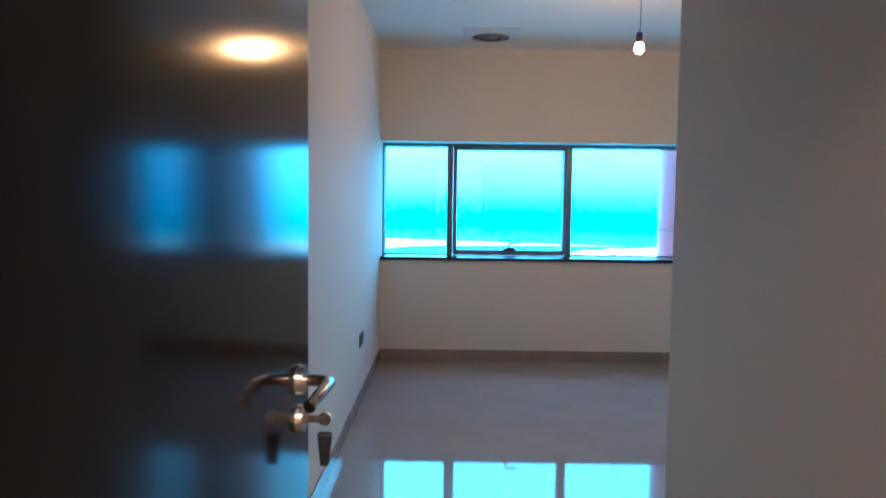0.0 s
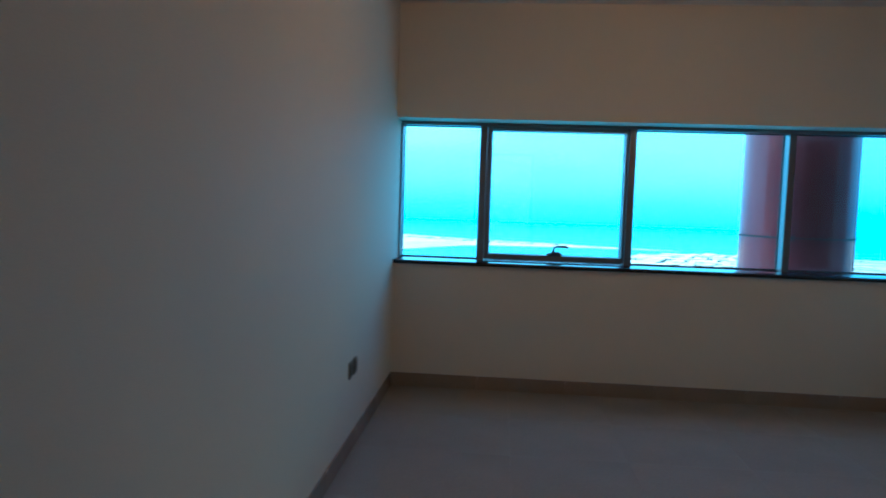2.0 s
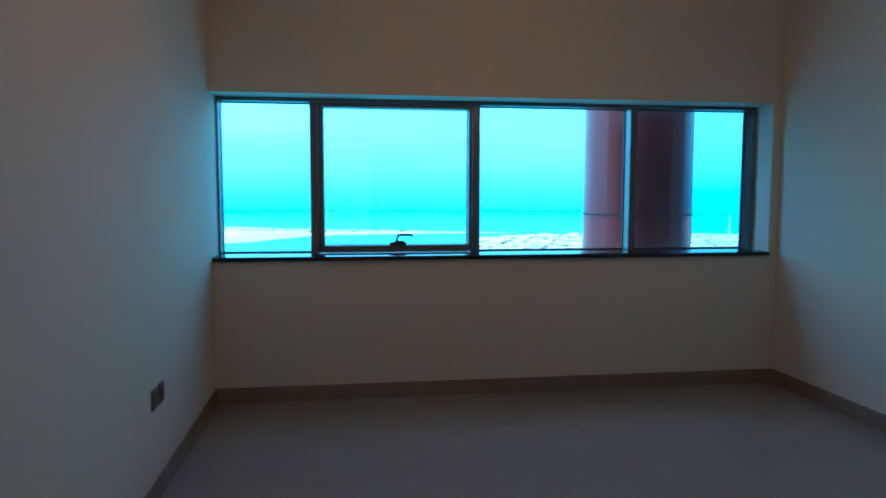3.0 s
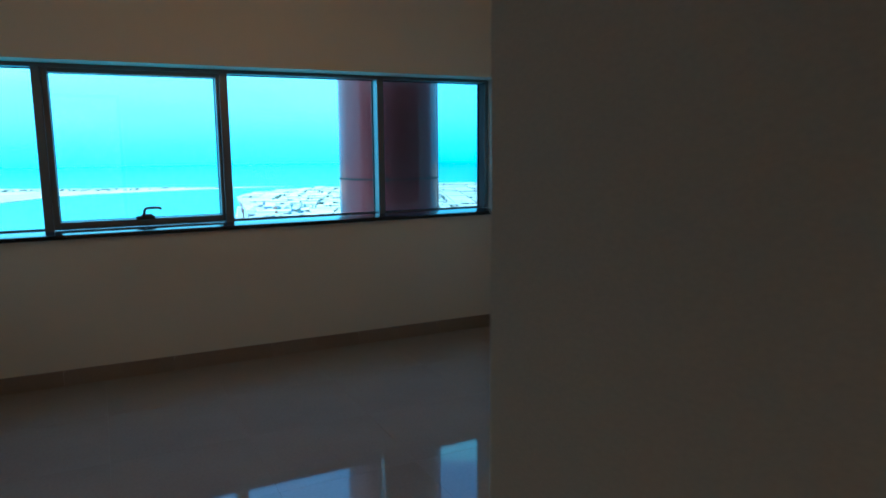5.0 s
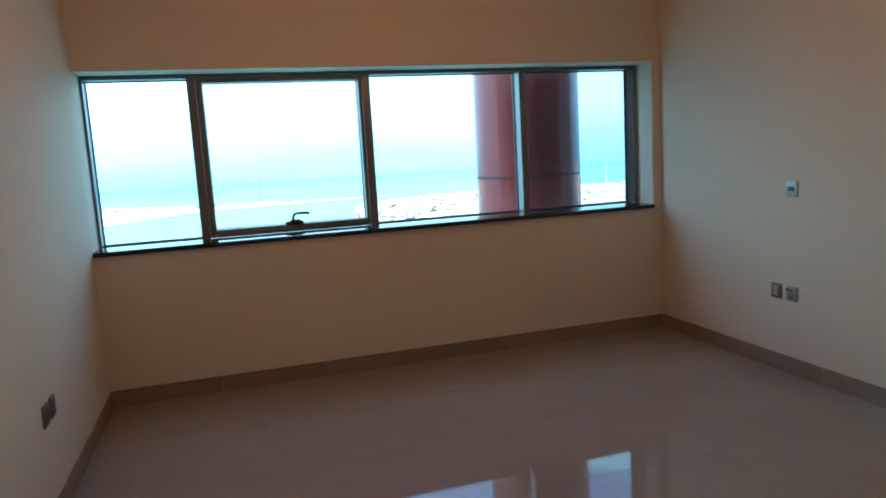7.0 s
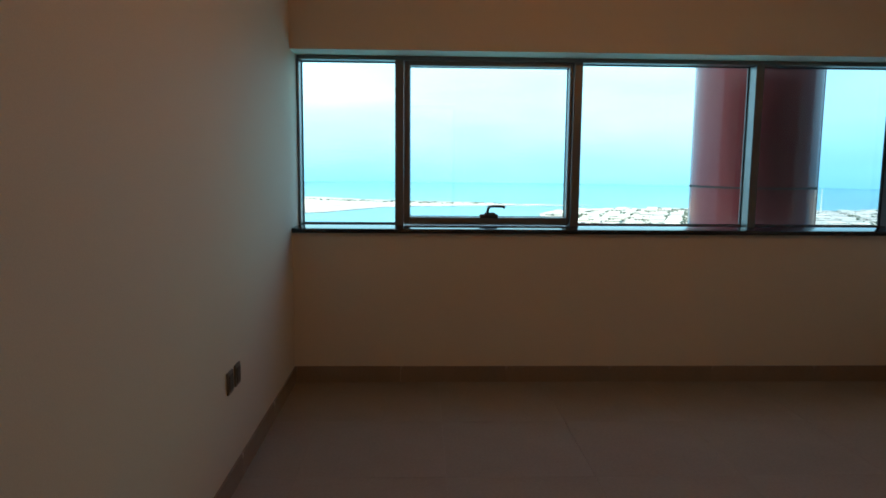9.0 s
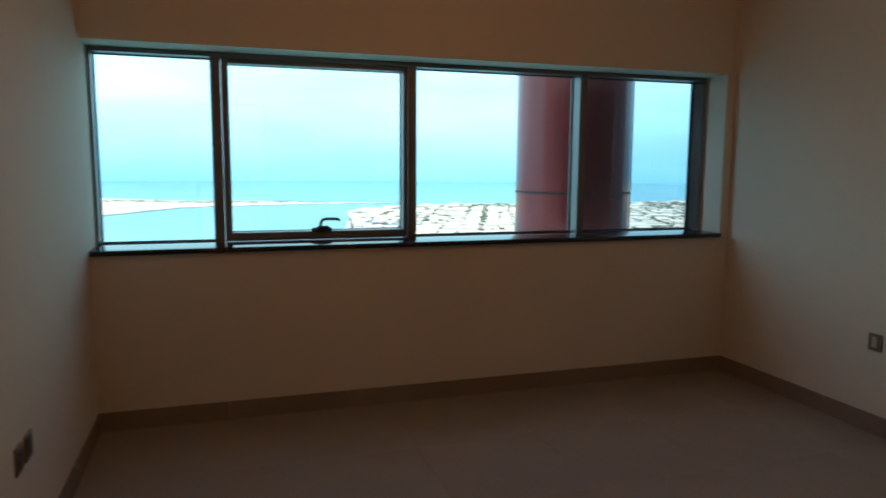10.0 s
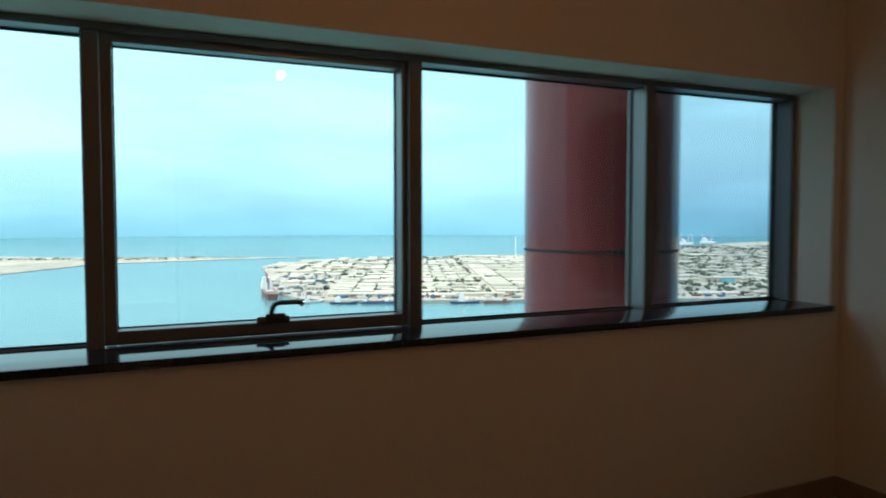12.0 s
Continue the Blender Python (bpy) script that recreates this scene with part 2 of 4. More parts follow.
M["bronze_dark"] = material("dark bronze insert", partial(two_tone, a=(0.085, 0.068, 0.052), b=(0.105, 0.085, 0.066), big=20.0, fine=400.0, rough=0.6))
M["black"] = material("black plastic", partial(two_tone, a=(0.02, 0.02, 0.022), b=(0.03, 0.03, 0.032), big=20.0, fine=300.0, rough=0.4))
M["white"] = material("white plastic", partial(two_tone, a=(0.70, 0.69, 0.66), b=(0.76, 0.75, 0.72), big=15.0, fine=300.0, rough=0.35))
M["ivory"] = material("ivory plastic", partial(two_tone, a=(0.56, 0.51, 0.40), b=(0.62, 0.57, 0.46), big=15.0, fine=300.0, rough=0.4))
M["diffuser"] = material("white enamelled metal", partial(two_tone, a=(0.66, 0.67, 0.68), b=(0.72, 0.73, 0.74), big=8.0, fine=200.0, rough=0.4))
# white vent metal again, with the shade inside the diffuser put into its grey
M["vent_shade"] = material("white vent metal, shade painted grey", partial(two_tone, a=(0.17, 0.175, 0.18), b=(0.21, 0.215, 0.22), big=8.0, fine=200.0, rough=0.5))
M["bulb"] = material("lit frosted bulb", partial(glowing, colour=(1.0, 0.36, 0.075), strength=BULB_GLOW))
M["hall_lamp"] = material("lit opal glass", partial(glowing, colour=(1.0, 0.50, 0.23), strength=HALL_GLOW))
M["water"] = material("shallow sea", water_look)
M["haze"] = material("hazy sky", haze_look)
M["land"] = material("sandy ground", land_look)
M["quay"] = material("quay concrete", partial(two_tone, a=(0.30, 0.28, 0.25), b=(0.38, 0.36, 0.32), big=0.05, fine=1.5, rough=0.85))
M["roof"] = material("pale roof sheet", partial(two_tone, a=(0.50, 0.455, 0.36), b=(0.66, 0.61, 0.50), big=0.03, fine=0.6, rough=0.75, vary=0.42))
M["roof_far"] = material("pale far roofs", far_roof_look)
M["goods"] = material("mixed painted steel goods", goods_look)
M["shed"] = material("shed wall", partial(two_tone, a=(0.56, 0.49, 0.37), b=(0.68, 0.61, 0.48), big=0.05, fine=0.8, rough=0.8, vary=0.3))
M["opening"] = material("dark shed door", partial(two_tone, a=(0.06, 0.07, 0.08), b=(0.10, 0.11, 0.12), big=0.2, fine=2.0, rough=0.6))
M["leaf"] = material("dusty foliage", partial(two_tone, a=(0.050, 0.070, 0.045), b=(0.095, 0.115, 0.072), big=0.06, fine=0.9, rough=0.8))
M["hull_blue"] = material("blue ship paint", partial(two_tone, a=(0.035, 0.055, 0.12), b=(0.05, 0.08, 0.16), big=0.05, fine=0.8, rough=0.5))
M["hull_red"] = material("rust brown ship paint", partial(two_tone, a=(0.14, 0.07, 0.06), b=(0.20, 0.10, 0.08), big=0.05, fine=0.8, rough=0.6))
M["ship_white"] = material("white ship paint", partial(two_tone, a=(0.66, 0.66, 0.64), b=(0.78, 0.78, 0.75), big=0.08, fine=0.9, rough=0.5))
M["rig_steel"] = material("grey painted lattice steel", partial(two_tone, a=(0.56, 0.56, 0.55), b=(0.64, 0.64, 0.62), big=0.05, fine=0.8, rough=0.6))
M["turquoise"] = material("turquoise sheet cladding", partial(two_tone, a=(0.14, 0.42, 0.48), b=(0.20, 0.50, 0.55), big=0.08, fine=0.9, rough=0.5))

# ---- mesh helpers ----


def box(bm, x0, x1, y0, y1, z0, z1, bevel=0.0, seg=2):
    made = bmesh.ops.create_cube(bm, size=1.0)["verts"]
    for v in made:
        v.co = Vector((x0 + (v.co.x + 0.5) * (x1 - x0), y0 + (v.co.y + 0.5) * (y1 - y0), z0 + (v.co.z + 0.5) * (z1 - z0)))
    if bevel:
        edges = list({e for v in made for e in v.link_edges})
        bmesh.ops.bevel(bm, geom=edges, offset=bevel, segments=seg, profile=0.5, affect="EDGES")
    return bm


def tube(bm, p0, p1, r0, r1=None, seg=20, caps=True):
    p0, p1 = Vector(p0), Vector(p1)
    d = p1 - p0
    m = Matrix.Translation((p0 + p1) / 2) @ d.to_track_quat("Z", "Y").to_matrix().to_4x4()
    bmesh.ops.create_cone(bm, cap_ends=caps, segments=seg, radius1=r0, radius2=r0 if r1 is None else r1, depth=d.length, matrix=m)
    return bm


def lathe(bm, profile, seg=32, m=None):
    """Turn (radius, height) pairs about z."""
    m = m or Matrix()
    rings = []
    for r, z in profile:
        rings.append([bm.verts.new(m @ Vector((r * math.cos(2 * math.pi * i / seg), r * math.sin(2 * math.pi * i / seg), z))) for i in range(seg)])
    for a, b in zip(rings, rings[1:]):
        for i in range(seg):
            j = (i + 1) % seg
            bm.faces.new((a[i], a[j], b[j], b[i]))
    return bm


def bent_rod(bm, points, r, seg=10):
    """A round rod along a line of points, its ends closed."""
    pts = [Vector(p) for p in points]
    rings = []
    for i, p in enumerate(pts):
        d = (pts[min(i + 1, len(pts) - 1)] - pts[max(i - 1, 0)]).normalized()
        side = d.orthogonal().normalized() if i == 0 else (side - d * side.dot(d)).normalized()
        up = d.cross(side)
        rings.append([bm.verts.new(p + r * (math.cos(2 * math.pi * k / seg) * side + math.sin(2 * math.pi * k / seg) * up)) for k in range(seg)])
    for a, b in zip(rings, rings[1:]):
        for k in range(seg):
            bm.faces.new((a[k], a[(k + 1) % seg], b[(k + 1) % seg], b[k]))
    bm.faces.new(rings[0][::-1])
    bm.faces.new(rings[-1])
    return bm


def slab(bm, outline, z0, z1):
    top = [bm.verts.new((x, y, z1)) for x, y in outline]
    low = [bm.verts.new((x, y, z0)) for x, y in outline]
    bm.faces.new(top)
    bm.faces.new(low[::-1])
    for i in range(len(outline)):
        j = (i + 1) % len(outline)
        bm.faces.new((low[i], low[j], top[j], top[i]))
    bmesh.ops.recalc_face_normals(bm, faces=bm.faces)
    return bm


def mesh_of(name, bm, mat, smooth=False):
    me = bpy.data.meshes.new(name)
    bm.to_mesh(me)
    bm.free()
    me.materials.append(mat)
    if smooth:
        for p in me.polygons:
            p.use_smooth = True
        me.set_sharp_from_angle(angle=radians(35))
    return me


def part(name, bm, mat, parent, label="", smooth=False):
    ob = new(name, mesh_of(name, bm, mat, smooth))
    ob.parent = parent
    return tagged(ob, label) if label else ob


def thing(name, label, category, at=None, group="", kind=""):
    ob = new(name)
    ob.empty_display_size = 0.1
    if at is not None:
        ob.matrix_world = at
    return tagged(ob, label, category, group, kind)


def structure(name, bm, mat, label, smooth=False):
    return tagged(new(name, mesh_of(name, bm, mat, smooth)), label, "", "", "structure")


def B(*a, **k):
    return box(bmesh.new(), *a, **k)


# ---- the room ----
W, DEEP = 3.641, 3.84          # width of the room, and from window wall to back wall
PASS, DOOR_Y = 1.23, -5.75     # width of the passage, and the doorway's wall
CEIL = 2.638
SILL, HEAD = 0.868, 1.866      # the window's opening in the wall
OUT = 0.36                     # outer face of the window wall

structure("wall_left", B(-0.2, 0, DOOR_Y - 0.15, OUT, -0.1, CEIL), M["wall"], "smooth cream painted wall beside the window")
structure("wall_right", B(W, W + 0.2, -DEEP - 0.15, OUT, -0.1, CEIL), M["wall"], "smooth cream painted wall with three plates")
structure("wall_back", B(PASS, W, -DEEP - 0.15, -DEEP, -0.1, CEIL, bevel=0.004), M["wall"], "cream painted wall ending at the passage corner")
structure("wall_passage", B(PASS, PASS + 0.15, DOOR_Y, -DEEP - 0.146, -0.1, CEIL), M["wall"], "cream painted wall of the narrow entrance passage")

bm = bmesh.new()
box(bm, 0, W, 0, OUT, -0.1, SILL)
box(bm, 0, W, 0, OUT, HEAD, CEIL)
slab(bm, [(3.579, 0), (W, 0), (W, OUT), (3.612, OUT)], SILL, HEAD)
wall_window = structure("wall_window", bm, M["wall"], "cream painted wall with a long strip window")
part("paint_chip", B(1.59, 1.745, -0.0012, 0.004, HEAD - 0.0015, HEAD + 0.002), M["white"], wall_window, "white chipped paint along the edge")

bm = bmesh.new()
box(bm, -0.2, 0.34, DOOR_Y - 0.15, DOOR_Y, -0.1, CEIL)
box(bm, 1.19, PASS + 0.15, DOOR_Y - 0.15, DOOR_Y, -0.1, CEIL)
box(bm, 0.34, 1.19, DOOR_Y - 0.15, DOOR_Y, 2.06, CEIL)
structure("wall_doorway", bm, M["wall"], "cream painted wall around the open doorway")

structure("ceiling", B(-0.2, W + 0.2, -8.6, OUT, CEIL, CEIL + 0.2), M["ceiling"], "plain white painted ceiling")

# the tower that the flat is part of
structure("wall_tower_below", B(-14, 12, -18, OUT, -118, -0.32), M["tower"], "grey facade of the tower below")
structure("wall_tower_above", B(-14, 12, -18, OUT, CEIL + 0.22, 34), M["tower"], "grey facade of the tower above")
structure("wall_tower_west", B(-14, -1.0, -18, OUT, -0.32, CEIL + 0.22), M["tower"], "grey facade of the tower beside the flat")
structure("wall_tower_east", B(W + 0.2, 12, -18, OUT, -0.32, CEIL + 0.22), M["tower"], "grey facade of the tower beside the flat")
structure("wall_tower_rear", B(-1.0, W + 0.2, -18, -8.62, -0.32, CEIL + 0.22), M["tower"], "grey rear of the tower")

# the hall behind the doorway
structure("wall_hall_left", B(-0.95, -0.8, -8.45, DOOR_Y - 0.15, -0.1, CEIL), M["wall"], "cream painted wall of the hall")
structure("wall_hall_right", B(2.2, 2.35, -8.45, DOOR_Y - 0.15, -0.1, CEIL), M["wall"], "cream painted wall of the hall")
structure("wall_hall_end", B(-0.95, 2.35, -8.6, -8.45, -0.1, CEIL), M["wall"], "cream painted end wall of the hall")
structure("wall_hall_front", B(-0.95, -0.2, DOOR_Y - 0.15, DOOR_Y, -0.1, CEIL), M["wall"], "cream painted wall of the hall beside the door")
structure("wall_hall_side", B(PASS + 0.15, 2.35, DOOR_Y - 0.15, DOOR_Y, -0.1, CEIL), M["wall"], "cream painted wall of the hall beside the door")
structure("ceiling_hall", B(-0.95, -0.2, -8.6, DOOR_Y, CEIL, CEIL + 0.2), M["ceiling"], "plain white painted ceiling")

floor = structure("floor", B(-0.95, W + 0.2, -8.6, OUT, -0.3, -0.0012), M["grout"], "polished beige porcelain tile floor with thin joints")

# ---- the window ----
FY0, FY1 = 0.20, 0.32          # inner and outer face of the frame
GY = 0.30                      # the glass
FL, FR = 0.004, 3.556
FZ0, FZ1 = 0.888, 1.862
window = thing("window_1", "long strip window in grey-bronze aluminium, four panes", "window", pose(0, FY0, FZ0), kind="structure")
base = window.matrix_world.inverted()


def wpart(name, bm, mat, parent=None, label="", smooth=False):
    if parent is None:
        bm.transform(base)
    return part(name, bm, mat, parent or window, label, smooth)


wpart("frame_head", B(FL, FR + 0.03, FY0, FY1, 1.842, FZ1 + 0.003, bevel=0.002), M["frame"])
wpart("frame_sill", B(FL, FR + 0.03, GY - 0.02, FY1, FZ0 - 0.004, 0.894, bevel=0.001), M["frame"])
wpart("jamb", B(FL - 0.003, 0.016, FY0, FY1, 0.894, 1.842, bevel=0.002), M["frame"])
wpart("jamb", B(FR, FR + 0.03, FY0, FY1, 0.894, 1.842, bevel=0.002), M["frame"])
MULL = [(0.569, 0.616), (1.606, 1.658), (2.680, 2.728)]
for a, b in MULL:
    wpart("mullion", B(a, b, FY0, FY1, FZ0, 1.842, bevel=0.003), M["frame"])
# glazing: fixed panes between gaskets, and the hung sash in the second bay
BAYS = [(0.016, 0.569, "glass", 0), (1.658, 2.680, "glass", 1), (2.728, FR, "glass_dark", 2)]
for a, b, g, k in BAYS:
    pane = wpart("pane", B(a, b, GY, GY + 0.008, 0.894, 1.842), M[g], None, "deeper tinted glass pane" if g == "glass_dark" else "")
    bm = bmesh.new()
    w = 0.006
    box(bm, a, a + w, GY - 0.012, GY, 0.894, 1.842)
    box(bm, b - w, b, GY - 0.012, GY, 0.894, 1.842)
    box(bm, a + w, b - w, GY - 0.012, GY, 0.894, 0.894 + w)
    box(bm, a + w, b - w, GY - 0.012, GY, 1.842 - w, 1.842)
    wpart("gasket", bm, M["gasket"])
S0, S1, SZ0, SZ1 = 0.618, 1.604, 0.899, 1.848
sash = wpart("sash", B(S0, 0.652, 0.222, 0.31, SZ0, SZ1, bevel=0.004), M["frame"], None, "top-hung opening sash, closed")
for nm, q in (("stile", (1.586 - 0.006, S1)), ):
    wpart(nm, B(q[0] + 0.006, q[1], 0.222, 0.31, SZ0, SZ1, bevel=0.004), M["frame"])
wpart("top_rail", B(0.652, 1.586, 0.222, 0.31, 1.816, SZ1, bevel=0.004), M["frame"])
wpart("bottom_rail", B(0.652, 1.586, 0.222, 0.31, SZ0, 0.938, bevel=0.004), M["frame"])
wpart("pane", B(0.65, 1.588, GY - 0.004, GY + 0.004, 0.936, 1.818), M["glass"])
bm = bmesh.new()
box(bm, 0.652, 0.656, 0.286, 0.2955, 0.938, 1.816)
box(bm, 1.582, 1.586, 0.286, 0.2955, 0.938, 1.816)
box(bm, 0.656, 1.582, 0.286, 0.2955, 0.938, 0.941)
box(bm, 0.656, 1.582, 0.286, 0.2955, 1.813, 1.816)
wpart("gasket", bm, M["gasket"])
# cockspur handle on the bottom rail
hx, hz = 1.122, 0.955
bm = bmesh.new()
box(bm, hx - 0.055, hx + 0.055, 0.200, 0.222, hz - 0.020, hz + 0.004, bevel=0.007, seg=3)
box(bm, hx - 0.028, hx + 0.040, 0.192, 0.215, hz - 0.012, hz + 0.014, bevel=0.008, seg=3)
hb = wpart("handle", bm, M["handle"], None, "dark grey cockspur window handle", True)
bm = bent_rod(bmesh.new(), [(hx - 0.008, 0.200, hz + 0.004), (hx - 0.009, 0.188, hz + 0.022), (hx - 0.007, 0.180, hz + 0.038), (hx + 0.001, 0.175, hz + 0.049),
                            (hx + 0.016, 0.172, hz + 0.053), (hx + 0.055, 0.170, hz + 0.053), (hx + 0.080, 0.170, hz + 0.052), (hx + 0.090, 0.170, hz + 0.042)], 0.0085)
bm.transform(base)
part("lever", bm, M["handle"], hb, "", True)

# black granite sill, its front edge rounded and proud of the wall
bm = B(0.001, 3.574, -0.028, FY0 + 0.06, SILL - 0.004, 0.890)
front = [e for e in bm.edges if all(v.co.y < 0 for v in e.verts) and abs(e.verts[0].co.z - e.verts[1].co.z) < 1e-4]
bmesh.ops.bevel(bm, geom=front, offset=0.006, segments=3, profile=0.5, affect="EDGES")
sill = structure("window_sill", bm, M["granite"], "polished black granite sill under the window", True)
bm = tube(bmesh.new(), (0, 0, 0), (0, 0, 0.0008), 1.0, 0.9, 24)
bm.transform(Matrix.Translation((2.775, 0.190, 0.8902)) @ Matrix.Rotation(radians(-18), 4, "Z") @ Matrix.Diagonal((0.040, 0.018, 1, 1)))
part("scuff", bm, M["gasket"], sill, "dull dark scuff on the polish")

# ---- door ----
HINGE = pose(0.325, -5.735, 0, 0, 0, -3.0)     # the leaf runs along its own +y from the hinge
door = thing("door_1", "dark wenge veneered door standing wide open", "door", HINGE, kind="structure")
LW, LH = 0.865, 2.03
part("leaf", B(-0.042, 0, 0.004, LW, 0.008, LH, bevel=0.002), M["door"], door)
for z in (0.25, 1.0, 1.8):
    part("hinge", tube(bmesh.new(), (0.006, 0.0, z - 0.05), (0.006, 0.0, z + 0.05), 0.006), M["brass"], door, "", True)
for s in (1, -1):
    x0 = 0.0 if s > 0 else -0.042
    yk, zk = LW - 0.055, 1.099
    rose = part("rose", tube(bmesh.new(), (x0, yk, zk), (x0 + s * 0.009, yk, zk), 0.022, 0.020, 28), M["brass"], door, "", True)
    lever = bent_rod(bmesh.new(), [(x0 + s * 0.006, yk, zk), (x0 + s * 0.028, yk, zk), (x0 + s * 0.040, yk - 0.004, zk), (x0 + s * 0.046, yk - 0.014, zk + 0.001),
                                   (x0 + s * 0.046, yk - 0.045, zk), (x0 + s * 0.044, yk - 0.080, zk - 0.003), (x0 + s * 0.040, yk - 0.100, zk - 0.008)], 0.0082, 14)
    part("lever", lever, M["brass"], door, "satin nickel lever handle", True)
    part("lock_rose", tube(bmesh.new(), (x0, yk, zk - 0.054), (x0 + s * 0.009, yk, zk - 0.054), 0.020, 0.018, 28), M["brass"], door, "", True)
# keys in the lock, with a fob that hangs from the ring
yk, zk = LW - 0.055, 1.045
key = part("key", B(0.009, 0.036, yk - 0.0015, yk + 0.0015, zk - 0.005, zk + 0.005), M["brass"], door, "key left in the lock")
part("key_bow", tube(bmesh.new(), (0.036, yk - 0.0015, zk), (0.036, yk + 0.0015, zk), 0.0095, None, 20), M["brass"], key, "", True)
fob = B(0.026, 0.047, yk - 0.005, yk + 0.005, zk - 0.066, zk - 0.018, bevel=0.004)
for v in fob.verts:
    if v.co.z < zk - 0.05:
        v.co.x = 0.0365 + (v.co.x - 0.0365) * 0.6
part("key_fob", fob, M["black"], key, "dark key fob")

bm = bmesh.new()
box(bm, 0.30, 0.341, DOOR_Y - 0.16, DOOR_Y + 0.012, 0, 2.10, bevel=0.003)
structure("door_jamb_left", bm, M["door"], "dark wenge door jamb")
structure("door_jamb_right", B(1.189, 1.229, DOOR_Y - 0.16, DOOR_Y + 0.012, 0, 2.10, bevel=0.003), M["door"], "dark wenge door jamb")
structure("door_head", B(0.341, 1.189, DOOR_Y - 0.16, DOOR_Y + 0.012, 2.055, 2.10, bevel=0.003), M["door"], "dark wenge door head")

# ---- plates on the walls ----


def plate(name, label, category, at, face, insert, group="", half=0.043, thick=0.008):
    """An 86 mm plate in the local xz plane; +y points into the room."""
    ob = thing(name, label, category, at, group)
    part("faceplate", B(-half, half, 0, thick, -0.043, 0.043, bevel=min(0.003, thick / 2.5)), face, ob, "", True)
    insert(ob)
    return ob


def rocker(ob):
    part("rocker", B(-0.013, 0.013, 0.008, 0.013, -0.026, 0.026, bevel=0.002), M["ivory"], ob, "ivory rocker")


def flat_rocker(ob):
    part("rocker", B(-0.013, 0.013, 0.004, 0.0065, -0.026, 0.026, bevel=0.001), M["ivory"], ob, "ivory rocker")


def socket_face(ob):
    part("insert", B(-0.034, 0.034, 0.008, 0.0095, -0.034, 0.034, bevel=0.0015), M["steel"], ob)
    for x, z, w, h in ((0, 0.016, 0.004, 0.009), (-0.011, -0.006, 0.008, 0.004), (0.011, -0.006, 0.008, 0.004)):
        part("pin_hole", B(x - w, x + w, 0.0095, 0.0105, z - h, z + h), M["black"], ob)
    part("switch", B(0.016, 0.028, 0.0095, 0.0145, 0.012, 0.03, bevel=0.002), M["black"], ob)
    part("outlet_cover", B(-0.022, 0.014, 0.0095, 0.0125, -0.028, -0.015, bevel=0.002), M["black"], ob)


def twin_outlet(ob):
    for x in (-0.012, 0.012):
        part("outlet", B(x - 0.009, x + 0.009, 0.008, 0.0115, -0.013, 0.013, bevel=0.0015), M["black"], ob, "dark square outlet")


def dark_insert(ob):
    part("insert", B(-0.026, 0.026, 0.008, 0.011, -0.03, 0.03, bevel=0.002), M["bronze_dark"], ob)


ON_RIGHT, ON_LEFT = 90, -90
plate("switched_spur", "bronze plate with an ivory rocker on the cream wall", "switch", pose(W, -1.087, 0.454, 0, 0, ON_RIGHT), M["bronze"], rocker, "", 0.037)
plate("power_socket", "steel power socket with dark holes on the cream wall", "socket", pose(W, -1.197, 0.454, 0, 0, ON_RIGHT), M["steel"], socket_face, "", 0.039)
plate("data_outlet", "steel plate with two dark square outlets", "outlet", pose(W, -1.187, 1.029, 0, 0, ON_RIGHT), M["steel"], twin_outlet, "", 0.039)
plate("power_socket", "bronze socket plate low on the cream wall", "socket", pose(0, -1.236, 0.432, 0, 0, ON_LEFT), M["bronze"], dark_insert, "pair of low plates", 0.036)
plate("power_socket", "bronze socket plate low on the cream wall", "socket", pose(0, -1.340, 0.432, 0, 0, ON_LEFT), M["bronze"], dark_insert, "pair of low plates", 0.036)
plate("light_switch", "cream light switch on the passage wall", "switch", pose(0, -4.183, 1.30, 0, 0, ON_LEFT), M["ivory"], flat_rocker, "", 0.021, 0.004)

# ---- ceiling fittings ----
vent = thing("ceiling_vent", "white round air diffuser in a square plate on the ceiling", "vent", pose(0.885, -0.48, CEIL))
bm = bmesh.new()
for a, b, c, d in ((-0.21, 0.21, -0.21, -0.165), (-0.21, 0.21, 0.165, 0.21), (-0.21, -0.165, -0.165, 0.165), (0.165, 0.21, -0.165, 0.165)):
    box(bm, a, b, c, d, -0.008, 0, bevel=0.002)
part("plate", bm, M["diffuser"], vent)
part("backing", B(-0.165, 0.165, -0.165, 0.165, -0.004, 0.0), M["diffuser"], vent)
# inner rings, slot and cone take the darker grey that stands for shade
for r, z in ((0.165, -0.018), (0.104, -0.026), (0.056, -0.032)):
    ring = lathe(bmesh.new(), [(r, -0.004), (r - 0.004, z * 0.6), (r - 0.010, z), (r - 0.020, z - 0.006), (r - 0.022, z - 0.004), (r - 0.012, z + 0.003), (r - 0.008, -0.004)])
    part("ring", ring, M["diffuser" if r > 0.15 else "vent_shade"], vent, "", True)
part("slot", lathe(bmesh.new(), [(0.001, -0.006), (0.157, -0.006), (0.157, -0.0045)]), M["vent_shade"], vent, "air slot with its shade painted grey", True)
part("cone", lathe(bmesh.new(), [(0.001, -0.036), (0.012, -0.035), (0.020, -0.030), (0.016, -0.006), (0.001, -0.006)]), M["vent_shade"], vent, "", True)

